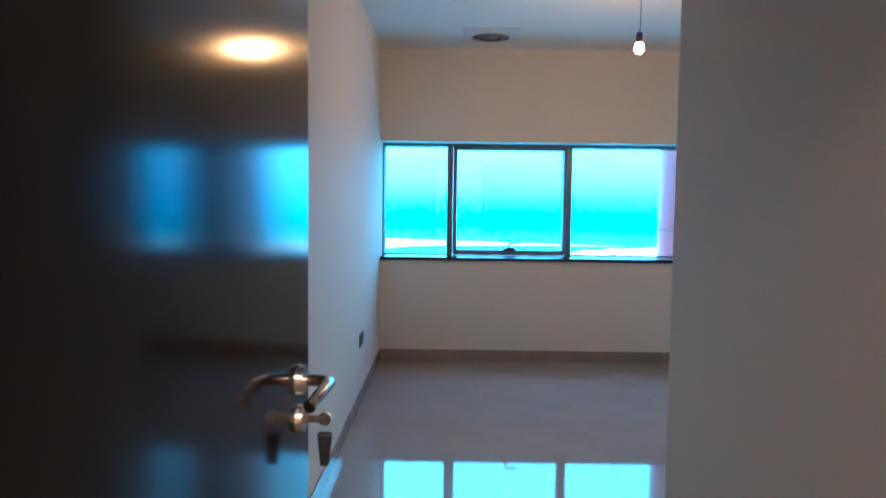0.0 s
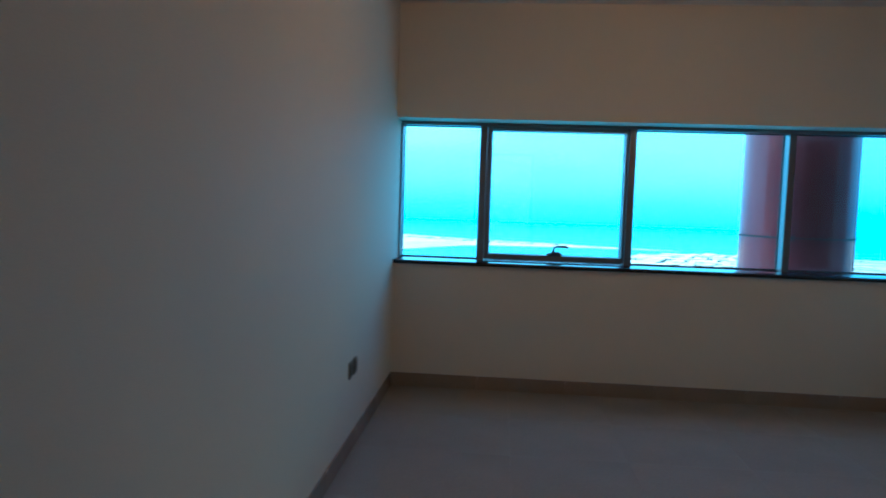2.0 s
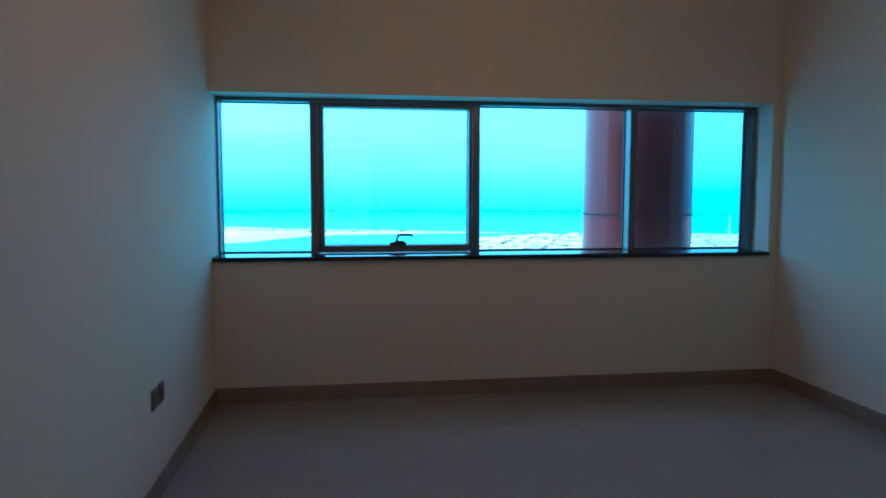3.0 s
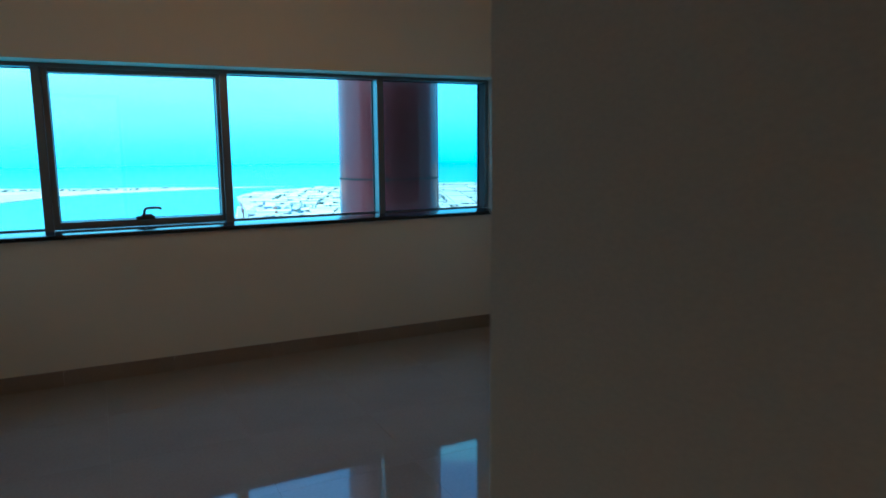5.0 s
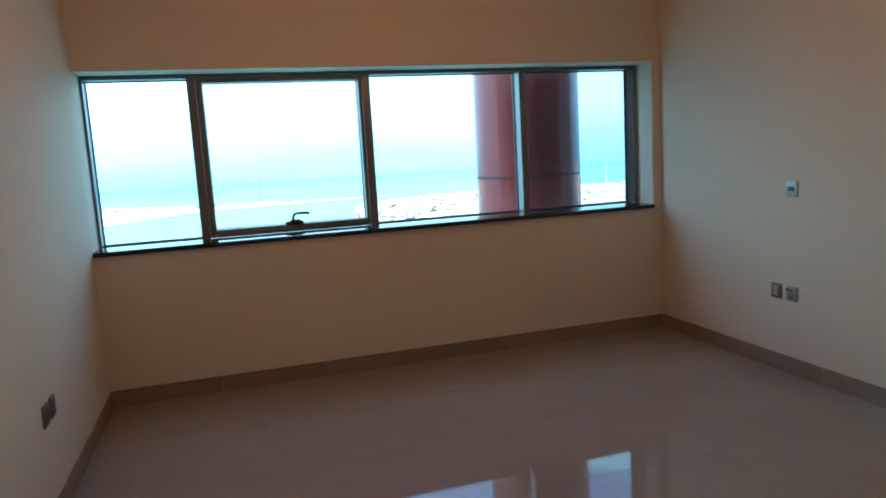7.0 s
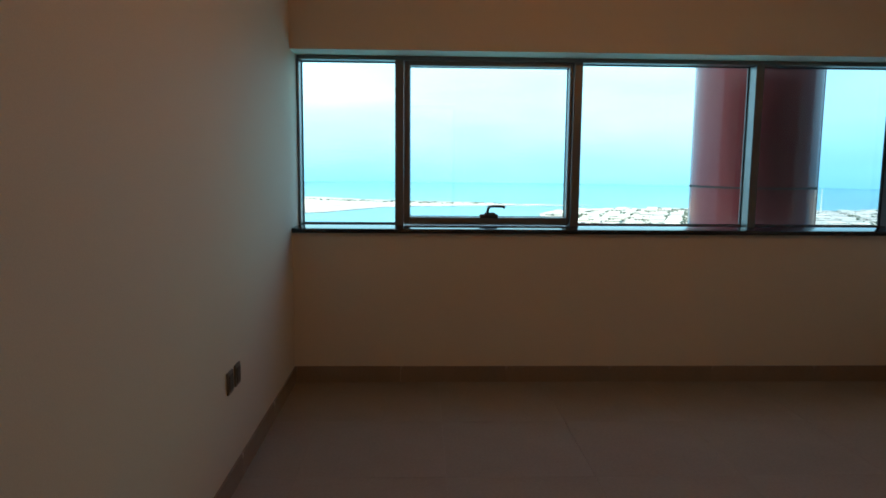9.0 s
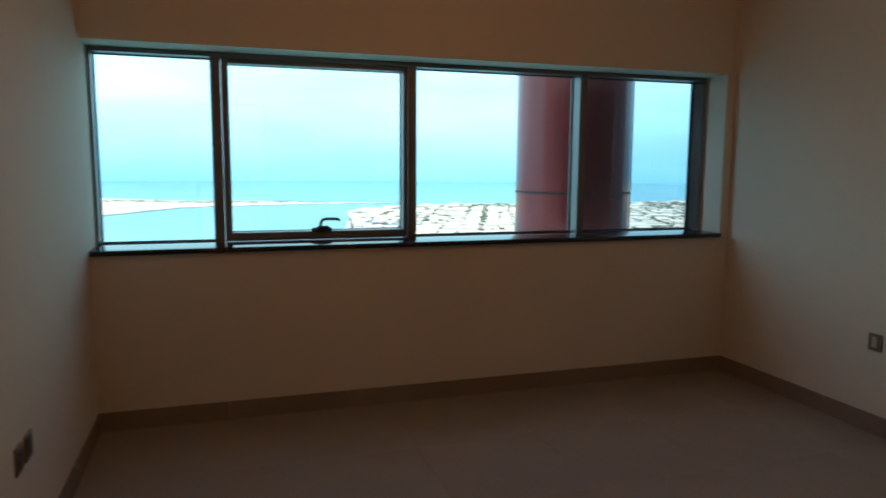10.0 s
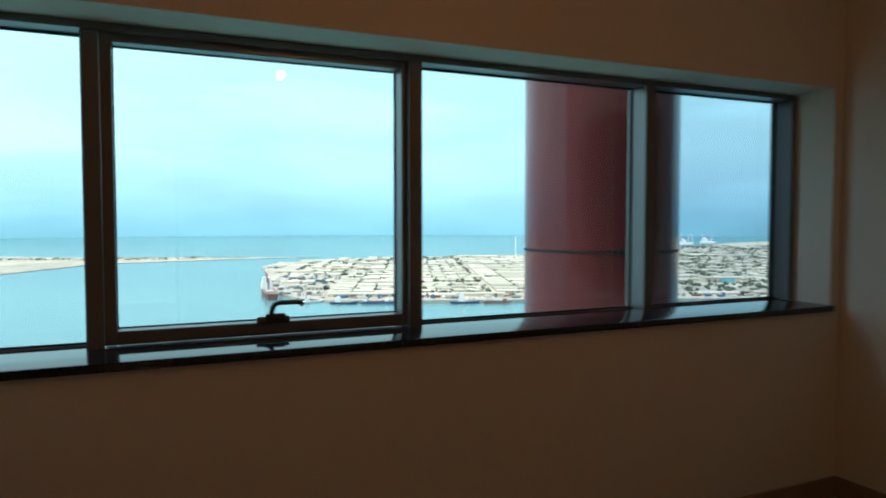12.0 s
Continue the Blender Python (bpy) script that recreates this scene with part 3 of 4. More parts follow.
LAMP = (1.63, -1.93, 2.215)
lamp = thing("pendant_bulb", "bare lit bulb hanging from the ceiling on a short wire", "lamp", pose(LAMP[0], LAMP[1], CEIL))
part("ceiling_rose", lathe(bmesh.new(), [(0.001, -0.028), (0.022, -0.026), (0.040, -0.012), (0.044, 0.0)]), M["white"], lamp, "", True)
drop = LAMP[2] - CEIL
part("wire", bent_rod(bmesh.new(), [(0, 0, -0.02), (0.004, 0.002, drop * 0.4), (0.003, -0.002, drop * 0.7), (0, 0, drop + 0.09)], 0.002, 8), M["black"], lamp)
part("holder", lathe(bmesh.new(), [(0.004, drop + 0.10), (0.018, drop + 0.092), (0.02, drop + 0.045), (0.016, drop + 0.035), (0.002, drop + 0.035)], 20), M["black"], lamp, "black lamp holder", True)
part("bulb", lathe(bmesh.new(), [(0.012, drop + 0.04), (0.016, drop + 0.03), (0.021, drop + 0.016), (0.024, drop + 0.004), (0.021, drop - 0.008), (0.013, drop - 0.017), (0.001, drop - 0.020)], 20), M["bulb"], lamp, "lit warm frosted bulb", True)

# added lamp, out of view; its shape is assumed, its glow lights the passage
hall = thing("ceiling_lamp", "round opal ceiling lamp, lit, added unseen in the hall", "lamp", pose(0.95, -7.1, CEIL))
part("base", lathe(bmesh.new(), [(0.001, -0.02), (0.15, -0.02), (0.16, -0.012), (0.16, 0.0)]), M["white"], hall, "", True)
part("shade", lathe(bmesh.new(), [(0.001, -0.085), (0.06, -0.08), (0.11, -0.062), (0.138, -0.036), (0.142, -0.02)]), M["hall_lamp"], hall, "lit opal glass shade", True)

# ---- the column outside ----
CX, CY, CR, SEA = 3.12, 1.08, 0.425, -118.0
col = thing("column", "round maroon metal-clad column just outside the window", "column", pose(CX, CY, SEA))
STEP, RING = 3.4, 1.108
zs = [RING + STEP * k for k in range(-36, 12)]
prof = [(CR, SEA)]
for z in zs:
    prof += [(CR, z - 0.008), (CR - 0.012, z - 0.008), (CR - 0.012, z + 0.008), (CR, z + 0.008)] if z > SEA + 1 else []
prof.append((CR, zs[-1] + 1.5))
prof.append((0.01, zs[-1] + 1.5))
bm = lathe(bmesh.new(), [(r, z - SEA) for r, z in prof], 72)
part("cladding", bm, M["column"], col, "", True)
part("joint_ring", lathe(bmesh.new(), [(CR - 0.010, RING - 0.006 - SEA), (CR + 0.002, RING - 0.006 - SEA), (CR + 0.002, RING + 0.006 - SEA), (CR - 0.010, RING + 0.006 - SEA)], 72), M["joint"], col, "dark joint ring", True)
bm = B(CR - 0.006, CR + 0.010, -0.011, 0.011, RING - 0.022 - SEA, RING + 0.020 - SEA, bevel=0.003)
bm.transform(Matrix.Rotation(radians(246), 4, "Z"))
part("bracket", bm, M["joint"], col, "small dark bracket")
for turn in (323, 83):
    bm = B(CR - 0.006, CR + 0.003, -0.004, 0.004, 0.0, zs[-1] + 1.5 - SEA)
    bm.transform(Matrix.Rotation(radians(turn), 4, "Z"))
    part("seam", bm, M["column"], col)

# ---- sea, spit and harbour ----
bm = bmesh.new()
bmesh.ops.create_grid(bm, x_segments=40, y_segments=40, size=9000)
bm.transform(Matrix.Translation((0, 0, SEA)))
structure("water", bm, M["water"], "calm turquoise shallow sea reaching the horizon")

bm = bmesh.new()
rows = []
for i in range(61):
    a = radians(-95 + 190 * i / 60)
    # it leans outwards, so that it keeps no sun from the water
    rows.append([bm.verts.new(((4600 + 0.3 * (z - SEA)) * math.sin(a), (4600 + 0.3 * (z - SEA)) * math.cos(a), z)) for z in (SEA - 4, 0, 400, 1200, 2600)])
for p, q in zip(rows, rows[1:]):
    for k in range(4):
        bm.faces.new((p[k], p[k + 1], q[k + 1], q[k]))
structure("backdrop", bm, M["haze"], "pale hazy sky over the horizon", True)

spit_line = [(-1900, 1250), (-600, 1480), (-239, 1673), (-101, 1900), (-19, 1954), (253, 2011), (520, 2016), (380, 2060), (117, 2190), (-119, 2270), (-347, 2430), (-1900, 3000)]
bm = slab(bmesh.new(), spit_line, SEA - 2, SEA + 1.2)
structure("ground_spit", bm, M["land"], "low pale sand spit across the water")

QA, QU = Vector((262.0, 930.0)), Vector((0.927, -0.375))
QV = Vector((0.375, 0.927))


def uv(u, v):
    p = QA + QU * u + QV * v
    return p.x, p.y


LAND_Z = SEA + 3.0
outline = [uv(0, 0), (222, 1000), (200, 1105), (250, 1362), (288, 1640), (325, 1724), (472, 1857), (717, 1893), (1063, 1800), (2007, 2075), (2517, 2310), (3700, 2500), (3700, -600), uv(2500, 0)]
structure("ground", slab(bmesh.new(), outline, SEA - 3, LAND_Z), M["land"], "pale sandy harbour land with a straight quay")
bm = bmesh.new()
box(bm, 0, 2300, 0.0, 14, 0, 0.35)
bm.transform(Matrix.Translation((QA.x, QA.y, LAND_Z)) @ Matrix.Rotation(math.atan2(QU.y, QU.x), 4, "Z"))
yard_line = [uv(-50, 26), uv(-27, 26), uv(-30, 190), uv(-62, 420), uv(-150, 385), uv(-104, 150)]
structure("pavement_yard", slab(bmesh.new(), yard_line, LAND_Z - 0.5, LAND_Z + 0.2), M["quay"], "grey paved yard at the harbour's tip")
structure("pavement_quay", bm, M["quay"], "grey concrete quay edge")


def shed_meshes(kind):
    """Low gabled warehouse of unit size: walls, roof, and a row of dark doors."""
    rise = (0.28, 0.45, 0.2)[kind]
    wall = box(bmesh.new(), -0.5, 0.5, -0.5, 0.5, 0, 1)
    roof = bmesh.new()
    n = (1, 1, 3)[kind]
    for i in range(n):
        a, b = -0.51 + 1.02 * i / n, -0.51 + 1.02 * (i + 1) / n
        arc = 6 if kind == 1 else 2
        line = [(a + (b - a) * q / arc, 1.0 + rise * math.sin(math.pi * q / arc)) for q in range(arc + 1)]
        ends = [[roof.verts.new((x, y, z)) for y, z in line] for x in (-0.51, 0.51)]
        for q in range(arc):
            roof.faces.new((ends[0][q], ends[1][q], ends[1][q + 1], ends[0][q + 1]))
        roof.faces.new(ends[0])
        roof.faces.new(ends[1][::-1])
        roof.faces.new((ends[0][0], ends[0][arc], ends[1][arc], ends[1][0]))
    door = box(bmesh.new(), -0.05, 0.05, -0.507, -0.499, 0.02, 0.66)
    return mesh_of("wall", wall, M["shed"]), mesh_of("roof", roof, M["roof"]), mesh_of("door", door, M["opening"])


def inside(p, poly):
    hit = False
    for i in range(len(poly)):
        (x1, y1), (x2, y2) = poly[i], poly[(i + 1) % len(poly)]
        if (y1 > p[1]) != (y2 > p[1]) and p[0] < (x2 - x1) * (p[1] - y1) / (y2 - y1) + x1:
            hit = not hit
    return hit


rng = random.Random(11)
KINDS = [shed_meshes(k) for k in range(3)]
TURN = math.degrees(math.atan2(QU.y, QU.x))
lots, greens = [], []
columns = []
u = -900.0
while u < 2300:
    length = rng.choice((22, 26, 30, 38))
    for k in range(rng.choice((3, 4, 5))):
        columns.append((u, length))
        u += length + 3.2
    u += rng.choice((12, 16, 20))
v, row = 46.0, 0
while v < 1750:
    depth = rng.uniform(19, 26)
    skip = 0
    for u, length in columns:
        if skip:
            skip -= 1
            continue
        long = 3 if v < 60 else rng.choice((1, 1, 1, 1, 2))
        skip = long - 1
        length = length * long + 3.2 * (long - 1)
        p = uv(u + length / 2, v + depth / 2)
        heading = math.degrees(math.atan2(p[0], p[1]))
        loose = heading > 34
        ok = 8 < heading < 54 and all(inside(q, outline) for q in (uv(u - 6, v - 6), uv(u + length + 6, v + depth + 6), uv(u - 6, v + depth + 6)))
        if u + length / 2 < -24 and v < 470 and rng.random() < 0.75:
            ok = False
        yard = noise.noise(Vector((p[0] * 0.0032, p[1] * 0.0032, 4.0))) > (0.12 if loose else 0.40)
        if ok and not yard and (Vector(p) - Vector((968.0, 915.0))).length > 62 and rng.random() < (0.72 if loose else 0.95):
            lots.append((math.hypot(*p), p, length * (rng.uniform(0.7, 1.0) if loose else 1.0), depth * rng.uniform(0.8 if loose else 0.92, 1.0), rng.uniform(2.8, 4.6), rng.randrange(3)))
        if ok and rng.random() < (0.9 if loose else 0.75):
            greens.append((*uv(u + length + rng.uniform(0, 9), v + rng.uniform(0, depth)), rng.uniform(3.0, 6.5)))
        if ok and rng.random() < (0.7 if loose else 0.6):
            greens.append((*uv(u + rng.uniform(0, length), v - rng.uniform(2, 6)), rng.uniform(2.2, 5.2)))
    row += 1
    v += depth + (20 if row % 5 == 1 else rng.choice((4, 5, 6)))
lots.sort(key=lambda q: q[0])
NEAR = 280
for i, (d, p, length, depth, high, k) in enumerate(lots[:NEAR]):
    ob = thing("warehouse", "long low pale-roofed warehouse in the harbour", "warehouse", pose(p[0], p[1], LAND_Z, 0, 0, TURN + rng.choice((0, 0, 0, 180))), "harbour warehouses")
    ob.scale = (length, depth, high)
    for nm, me in zip(("wall", "roof"), KINDS[k]):
        o = new(nm, me)
        o.parent = ob
    for x in (-0.36, -0.12, 0.12, 0.36)[:2 if i > 120 else 4]:
        o = new("door", KINDS[k][2])
        o.parent = ob
        o.location.x = x
if lots[NEAR:]:
    bm = bmesh.new()
    for d, p, length, depth, high, k in lots[NEAR:]:
        m = pose(p[0], p[1], LAND_Z, 0, 0, TURN) @ Matrix.Diagonal((length, depth, high, 1))
        q = [m @ Vector(c) for c in ((-0.5, -0.5, 0), (0.5, -0.5, 0), (0.5, 0.5, 0), (-0.5, 0.5, 0), (-0.5, -0.5, 1), (0.5, -0.5, 1), (0.5, 0.5, 1), (-0.5, 0.5, 1), (-0.5, 0, 1.3), (0.5, 0, 1.3))]
        w = [bm.verts.new(c) for c in q]
        for f in ((0, 1, 5, 4), (1, 2, 6, 9, 5), (2, 3, 7, 6), (3, 0, 4, 8, 7), (4, 5, 9, 8), (6, 7, 8, 9)):
            bm.faces.new([w[j] for j in f])
    tagged(new("far_warehouses", mesh_of("far_warehouses", bm, M["roof_far"])), "rows of pale warehouse roofs far off", "warehouses", "", "stuff")


def clumps(name, spots, z, label, seed):
    """Low uneven crowns, each of a few crumpled lumps."""
    r = random.Random(seed)
    proto = bmesh.new()
    bmesh.ops.create_icosphere(proto, subdivisions=1, radius=1.0)
    pv = [v.co.copy() for v in proto.verts]
    pf = [[v.index for v in f.verts] for f in proto.faces]
    proto.free()
    verts, faces = [], []
    for x, y, s in spots:
        for k in range(4):
            c = Vector((x + r.gauss(0, s * 0.7), y + r.gauss(0, s * 0.7), z + s * r.uniform(0.35, 0.9)))
            q = s * r.uniform(0.35, 0.7)
            n0 = len(verts)
            verts += [tuple(c + Vector((p.x, p.y, p.z * 0.8)) * q * r.uniform(0.7, 1.25)) for p in pv]
            faces += [[n0 + j for j in f] for f in pf]
    me = bpy.data.meshes.new(name)
    me.from_pydata(verts, [], faces)
    me.materials.append(M["leaf"])
    tagged(new(name, me), label, "trees", "", "stuff")


def clutter(spots, seed):
    """Containers, huts, vehicles and stacked goods on the open quays, too many to count."""
    r = random.Random(seed)
    verts, faces = [], []
    for x, y in spots:
        w, d, h = r.choice(((12, 2.5, 2.6), (6, 2.5, 2.6), (5, 2, 1.6), (9, 7, 4), (4, 4, 6), (14, 5, 3.2)))
        a = radians(TURN + r.choice((0, 0, 90)) + r.uniform(-6, 6))
        c, s, n0 = math.cos(a), math.sin(a), len(verts)
        for z in (0.1, h * r.uniform(0.8, 1.1)):
            for i, j in ((-0.5, -0.5), (0.5, -0.5), (0.5, 0.5), (-0.5, 0.5)):
                verts.append((x + c * i * w - s * j * d, y + s * i * w + c * j * d, LAND_Z + z))
        faces += [[n0 + k for k in f] for f in ((4, 5, 6, 7), (0, 1, 5, 4), (1, 2, 6, 5), (2, 3, 7, 6), (3, 0, 4, 7))]
    me = bpy.data.meshes.new("quay_goods")
    me.from_pydata(verts, [], faces)
    me.materials.append(M["goods"])
    tagged(new("quay_goods", me), "containers, huts and vehicles scattered on the quays", "goods", "", "stuff")


goods = [uv(rng.uniform(-150, -28), rng.uniform(40, 460)) for i in range(170)]
goods += [uv(rng.uniform(-20, 900), rng.uniform(18, 42)) for i in range(150)]
clutter([p for p in goods if inside(p, outline)], 21)
clumps("harbour_trees", greens[:2600], LAND_Z, "dusty dark trees between the warehouses", 3)
spots = []
for i in range(420):
    x = rng.uniform(-800, 330)
    y = 2120 + (-x) * (0.42 if x < 0 else 0.10) + rng.uniform(-50, 60)
    if inside((x, y), spit_line):
        spots.append((x, y, rng.uniform(1.2, 3.4)))
clumps("spit_bushes", spots, SEA + 1.0, "dark low scrub along the sand spit", 5)


def ship(label, hull_mat, at, length, beam, bridge, crane, tier=0.036):
    ob = thing("ship", label, "ship", at, "moored ships")
    h = length * 0.07
    bm = bmesh.new()
    secs = []
    for f, w, z in ((-0.5, 0.7, 1.0), (-0.46, 0.95, 1.0), (-0.2, 1.0, 0.92), (0.2, 1.0, 0.92), (0.38, 0.8, 1.05), (0.46, 0.4, 1.2), (0.5, 0.04, 1.3)):
        secs.append([bm.verts.new((f * length, s * w * beam / 2 * q, zz)) for s, q, zz in ((-1, 0.8, -1.0), (-1, 1.0, z * h), (1, 1.0, z * h), (1, 0.8, -1.0))])
    for a, b in zip(secs, secs[1:]):
        for i in range(4):
            bm.faces.new((a[i], b[i], b[(i + 1) % 4], a[(i + 1) % 4]))
    bm.faces.new(secs[0])
    bm.faces.new(secs[-1][::-1])
    bmesh.ops.recalc_face_normals(bm, faces=bm.faces)
    part("hull", bm, hull_mat, ob)
    bm = bmesh.new()
    x = bridge * length
    for k, q in enumerate((0.11, 0.10, 0.085, 0.06)):
        z = 0.9 * h + k * (tier - 0.001) * length
        box(bm, x - q * length, x + q * length, -beam * 0.42 + k, beam * 0.42 - k, z, z + tier * length)
    roof = 0.9 * h + 4 * tier * length
    part("bridge", bm, M["ship_white"], ob, "white stepped bridge")
    part("funnel", tube(bmesh.new(), (x - 0.04 * length, 0, roof - 0.06 * length), (x - 0.045 * length, 0, roof + 0.04 * length), 0.014 * length), M["opening"], ob)
    part("mast", tube(bmesh.new(), (x + 0.02 * length, 0, roof - 0.01 * length), (x + 0.02 * length, 0, roof + 0.12 * length), 0.006 * length, 0.003 * length, 8), M["ship_white"], ob)
    for c in crane:
        bm = tube(bmesh.new(), (c * length, 0, 0.9 * h), (c * length, 0, 0.2 * length), 0.009 * length, None, 8)
        tube(bm, (c * length, 0, 0.18 * length), ((c + 0.13) * length, beam * 0.1, 0.27 * length), 0.005 * length, None, 8)
        part("crane", bm, M["hull_red"], ob)
    part("hatch_cover", B(-0.28 * length, 0.28 * length, -beam * 0.3, beam * 0.3, 0.88 * h, 1.08 * h), M["quay"], ob)
    return ob


def berth(u, v, turn):
    x, y = uv(u, v)
    return pose(x, y, SEA, 0, 0, TURN + turn)


ship("blue cargo ship with a white bridge moored at the quay", M["hull_blue"], berth(14, -9, 0), 38, 10, -0.20, (0.2,), 0.058)
ship("small blue ship with a white bridge moored at the quay", M["hull_blue"], berth(181, -9, 0), 40, 11, -0.10, (0.18, 0.32), 0.075)
ship("rust brown ship with a white bridge by the pier", M["hull_red"], pose(196, 1062, SEA, 0, 0, 84), 125, 20, 0.28, (0.0, 0.2))
ship("small white boat by the pier", M["ship_white"], berth(-32, 6, 30), 34, 8, -0.2, ())



def barge(label, hull_mat, at, length, beam, seed):
    """Flat work barge with raked ends, deck cargo and a pair of posts."""
    ob = thing("barge", label, "barge", at, "moored barges")
    bm = bmesh.new()
    ends = []
    for y in (-beam / 2, beam / 2):
        ends.append([bm.verts.new((x * length, y, z)) for x, z in ((-0.46, -1.0), (0.46, -1.0), (0.5, 3.0), (-0.5, 3.0))])
    bm.faces.new(ends[0])
    bm.faces.new(ends[1][::-1])
    for i in range(4):
        j = (i + 1) % 4
        bm.faces.new((ends[0][j], ends[0][i], ends[1][i], ends[1][j]))
    bmesh.ops.recalc_face_normals(bm, faces=bm.faces)
    part("hull", bm, hull_mat, ob)
    r = random.Random(seed)
    x = -0.42 * length
    while x < 0.38 * length:
        w, h = r.uniform(2.5, 6.0), r.uniform(1.2, 3.4)
        part("deck_cargo", B(x, x + w, -beam * 0.3, beam * r.uniform(0.0, 0.3), 3.0, 3.0 + h, bevel=0.15, seg=1), M[r.choice(("quay", "ship_white", "hull_red", "turquoise", "shed"))], ob)
        x += w + r.uniform(1.0, 4.0)
    for x in (-0.3, 0.25):
        part("post", tube(bmesh.new(), (x * length, beam * 0.35, 3.0), (x * length, beam * 0.35, 12.0), 0.3, 0.2, 8), M["rig_steel"], ob)


barge("low blue barge with mixed deck cargo at the quay", M["hull_blue"], berth(62, -9, 0), 48, 11, 4)
barge("low rust brown barge with deck cargo at the quay", M["hull_red"], berth(226, -9, 0), 38, 10, 9)
barge("low rust brown barge with deck cargo at the quay", M["hull_red"], berth(300, -9, 0), 34, 10, 14)

mast = thing("radio_mast", "thin white mast far off in the harbour", "mast", pose(1010, 1700, LAND_Z))
part("pole", tube(bmesh.new(), (0, 0, 0), (0, 0, 62), 2.0, 0.8, 10), M["ship_white"], mast)



def jack_up_rig(at, legs):
    """Offshore platform laid up by the far shore: a stepped white deck on tall thin legs."""
    ob = thing("drilling_rig", "pale jack-up rig with tall legs by the far shore", "rig", at, "laid-up rigs")
    part("deck", B(-26, 26, -20, 20, 8, 17, bevel=1.0, seg=1), M["ship_white"], ob)
    bm = B(-20, -2, -14, 14, 17, 27)
    box(bm, -18, -8, -10, 10, 27, 33)
    part("cabin", bm, M["ship_white"], ob, "white stacked cabins")
    for x, y in legs:
        bm = bmesh.new()
        for a in range(3):
            q = math.tau * a / 3
            tube(bm, (x + 3 * math.cos(q), y + 3 * math.sin(q), -3), (x + 3 * math.cos(q), y + 3 * math.sin(q), 54), 0.6, None, 6)
        for k in range(8):
            z = 2 + 6 * k
            for a in range(3):
                q, w = math.tau * a / 3, math.tau * (a + 1) / 3
                tube(bm, (x + 3 * math.cos(q), y + 3 * math.sin(q), z), (x + 3 * math.cos(w), y + 3 * math.sin(w), z + 6), 0.35, None, 4)
        part("leg", bm, M["rig_steel"], ob, "tall lattice leg")


jack_up_rig(pose(2010, 2072, SEA + 2, 0, 0, -44), ((-22, 0), (6, 14), (20, -12)))
jack_up_rig(pose(2200, 2150, SEA + 2, 0, 0, -30), ((-20, 8), (18, 10)))

hall_at = Vector((968.0, 915.0))
shop = thing("workshop", "broad flat-roofed workshop with a turquoise end wall", "warehouse", pose(hall_at.x, hall_at.y, LAND_Z, 0, 0, TURN))
part("wall", B(-32, 32, -13, 13, 0, 8.5), M["shed"], shop)
part("roof", B(-33, 33, -14, 14, 8.5, 9.3), M["roof"], shop)
part("end_wall", B(-4, 22, -13.5, -13.0, 0.2, 8.3), M["turquoise"], shop, "turquoise sheet end wall")
for x in (-24, -14):
    part("door", B(x - 2.5, x + 2.5, -13.2, -13.0, 0, 5), M["opening"], shop)

# ---- floor tiles and skirting, piece by piece ----
TILE, JOINT = 0.605, 0.0008
tile_mesh = {}
x_first, y_first = 1.43 - 3 * TILE - TILE, -0.02 - 15 * TILE


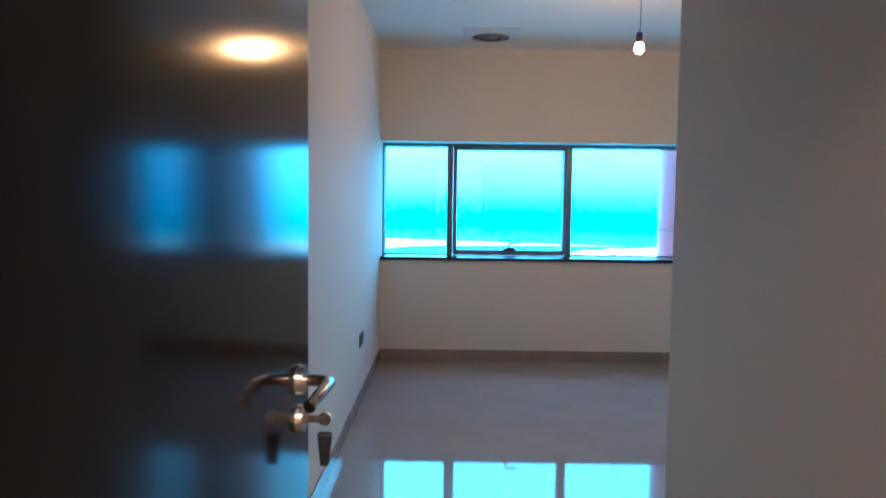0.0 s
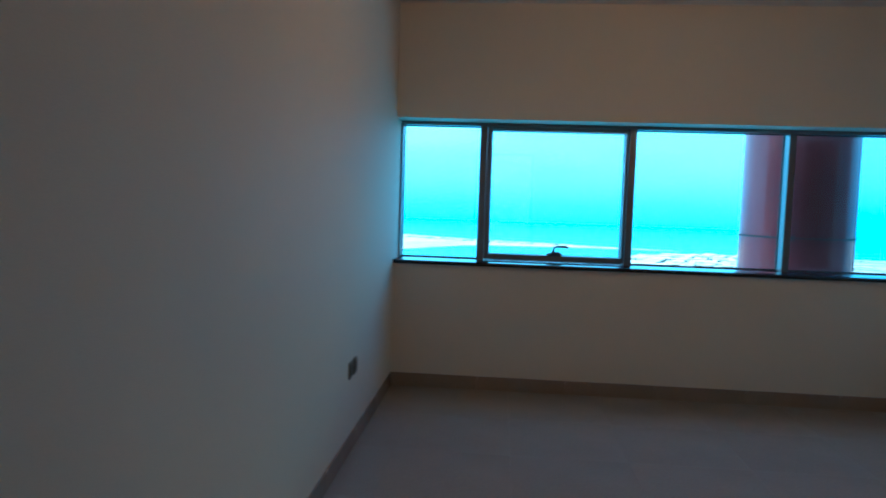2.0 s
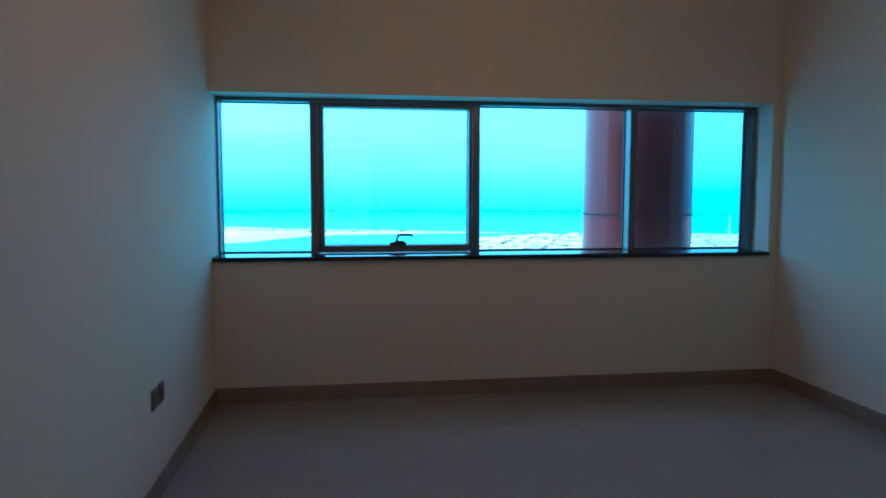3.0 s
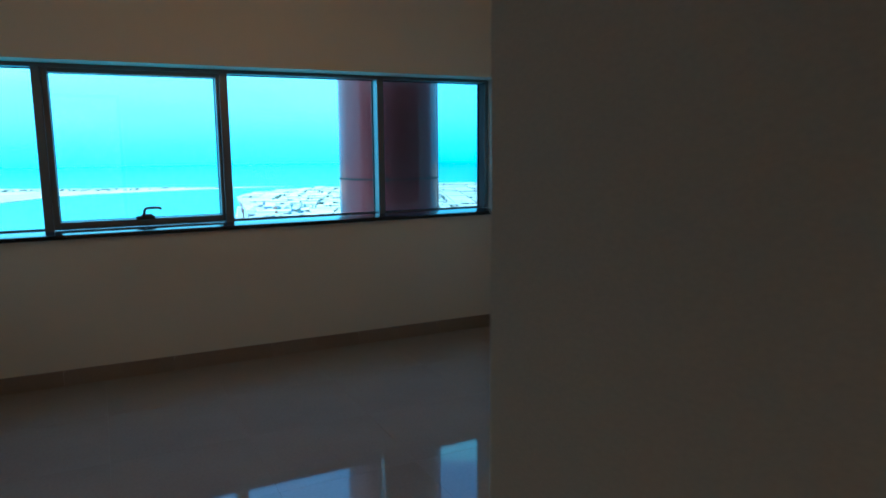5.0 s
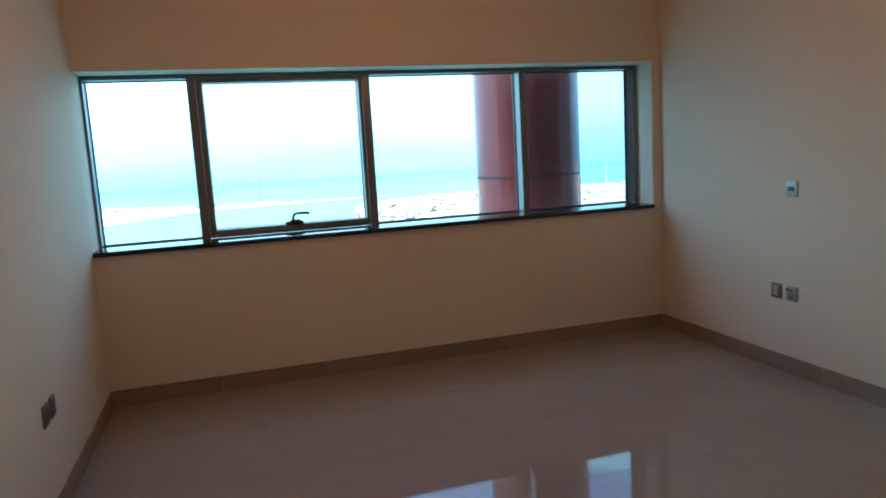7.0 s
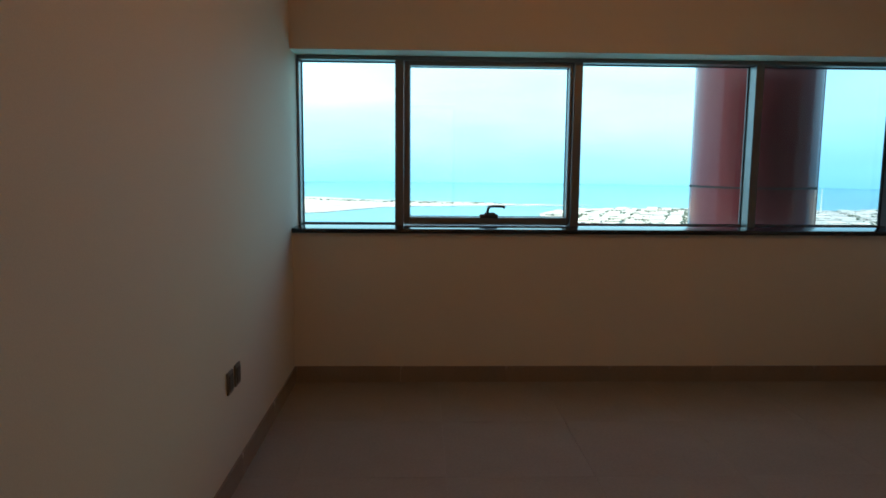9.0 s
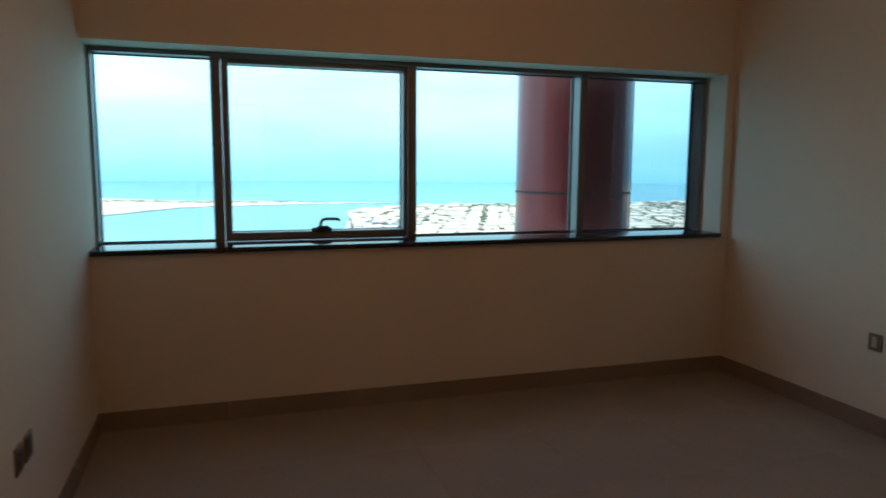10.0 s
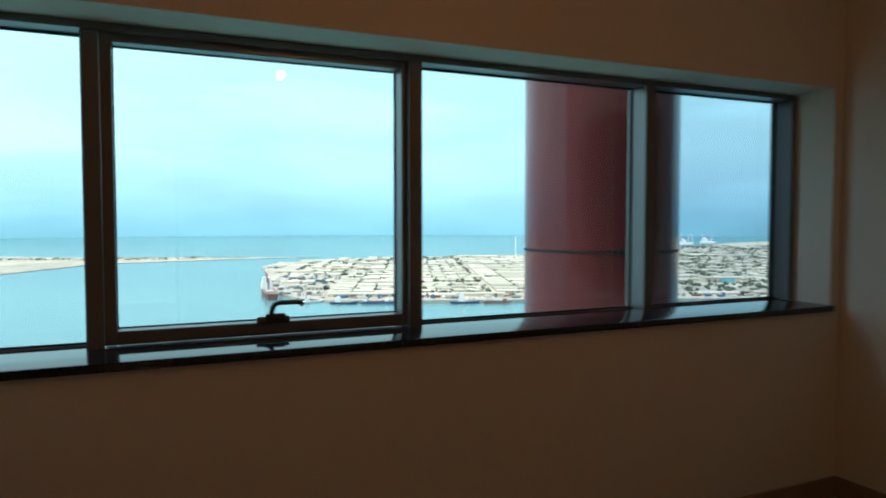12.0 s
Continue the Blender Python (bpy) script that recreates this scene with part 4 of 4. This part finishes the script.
def tile_piece(x0, x1, y0, y1):
    key = (round(x1 - x0, 3), round(y1 - y0, 3))
    if key not in tile_mesh:
        bm = B(0, key[0], 0, key[1], -0.0011, 0.0)
        top = [e for e in bm.edges if all(v.co.z > -0.0005 for v in e.verts)]
        bmesh.ops.bevel(bm, geom=top, offset=0.0002, segments=1, affect="EDGES")
        tile_mesh[key] = mesh_of("tile", bm, M["tile"])
    ob = new("tile", tile_mesh[key])
    ob.location = (x0, y0, 0.0)
    ob.parent = floor


def tiled(ax, bx, ay, by):
    i0, i1 = math.floor((ax - x_first) / TILE), math.ceil((bx - x_first) / TILE)
    j0, j1 = math.floor((ay - y_first) / TILE), math.ceil((by - y_first) / TILE)
    for i in range(i0, i1):
        for j in range(j0, j1):
            x0, x1 = max(ax, x_first + i * TILE + JOINT / 2), min(bx, x_first + (i + 1) * TILE - JOINT / 2)
            y0, y1 = max(ay, y_first + j * TILE + JOINT / 2), min(by, y_first + (j + 1) * TILE - JOINT / 2)
            if x1 - x0 > 0.01 and y1 - y0 > 0.01:
                tile_piece(x0, x1, y0, y1)


tiled(0, W, -DEEP, 0)
tiled(0, PASS, DOOR_Y, -DEEP)
tiled(-0.8, 2.2, -8.45, DOOR_Y - 0.15)
tiled(0.341, 1.189, DOOR_Y - 0.15, DOOR_Y)

SK = 0.094
skirt = tagged(new("baseboard"), "brown porcelain tile skirting along the walls", "", "", "structure")
skirt_mesh = {}


def skirting(x, y, turn, length):
    n = max(1, math.ceil(length / TILE - 0.05))
    for i in range(n):
        a, b = i * TILE, min(length, (i + 1) * TILE - 0.0006)
        key = round(b - a, 3)
        if key < 0.02:
            continue
        if key not in skirt_mesh:
            bm = B(0, key, 0, 0.009, 0.0005, SK)
            top = [e for e in bm.edges if all(v.co.z > SK - 0.001 for v in e.verts)]
            bmesh.ops.bevel(bm, geom=top, offset=0.0012, segments=1, affect="EDGES")
            skirt_mesh[key] = mesh_of("skirting_tile", bm, M["skirting"])
        ob = new("skirting_tile", skirt_mesh[key])
        ob.matrix_world = pose(x, y, 0, 0, 0, turn) @ Matrix.Translation((a, 0, 0))
        ob.parent = skirt


skirting(W - 0.010, 0, 180, W - 0.020)                 # under the window
skirting(0, 0, -90, 5.73)                              # left wall
skirting(W, -DEEP + 0.010, 90, DEEP - 0.010)           # right wall
skirting(PASS, -DEEP, 0, W - PASS)                     # back wall
skirting(PASS, DOOR_Y, 90, -DEEP - DOOR_Y)             # passage
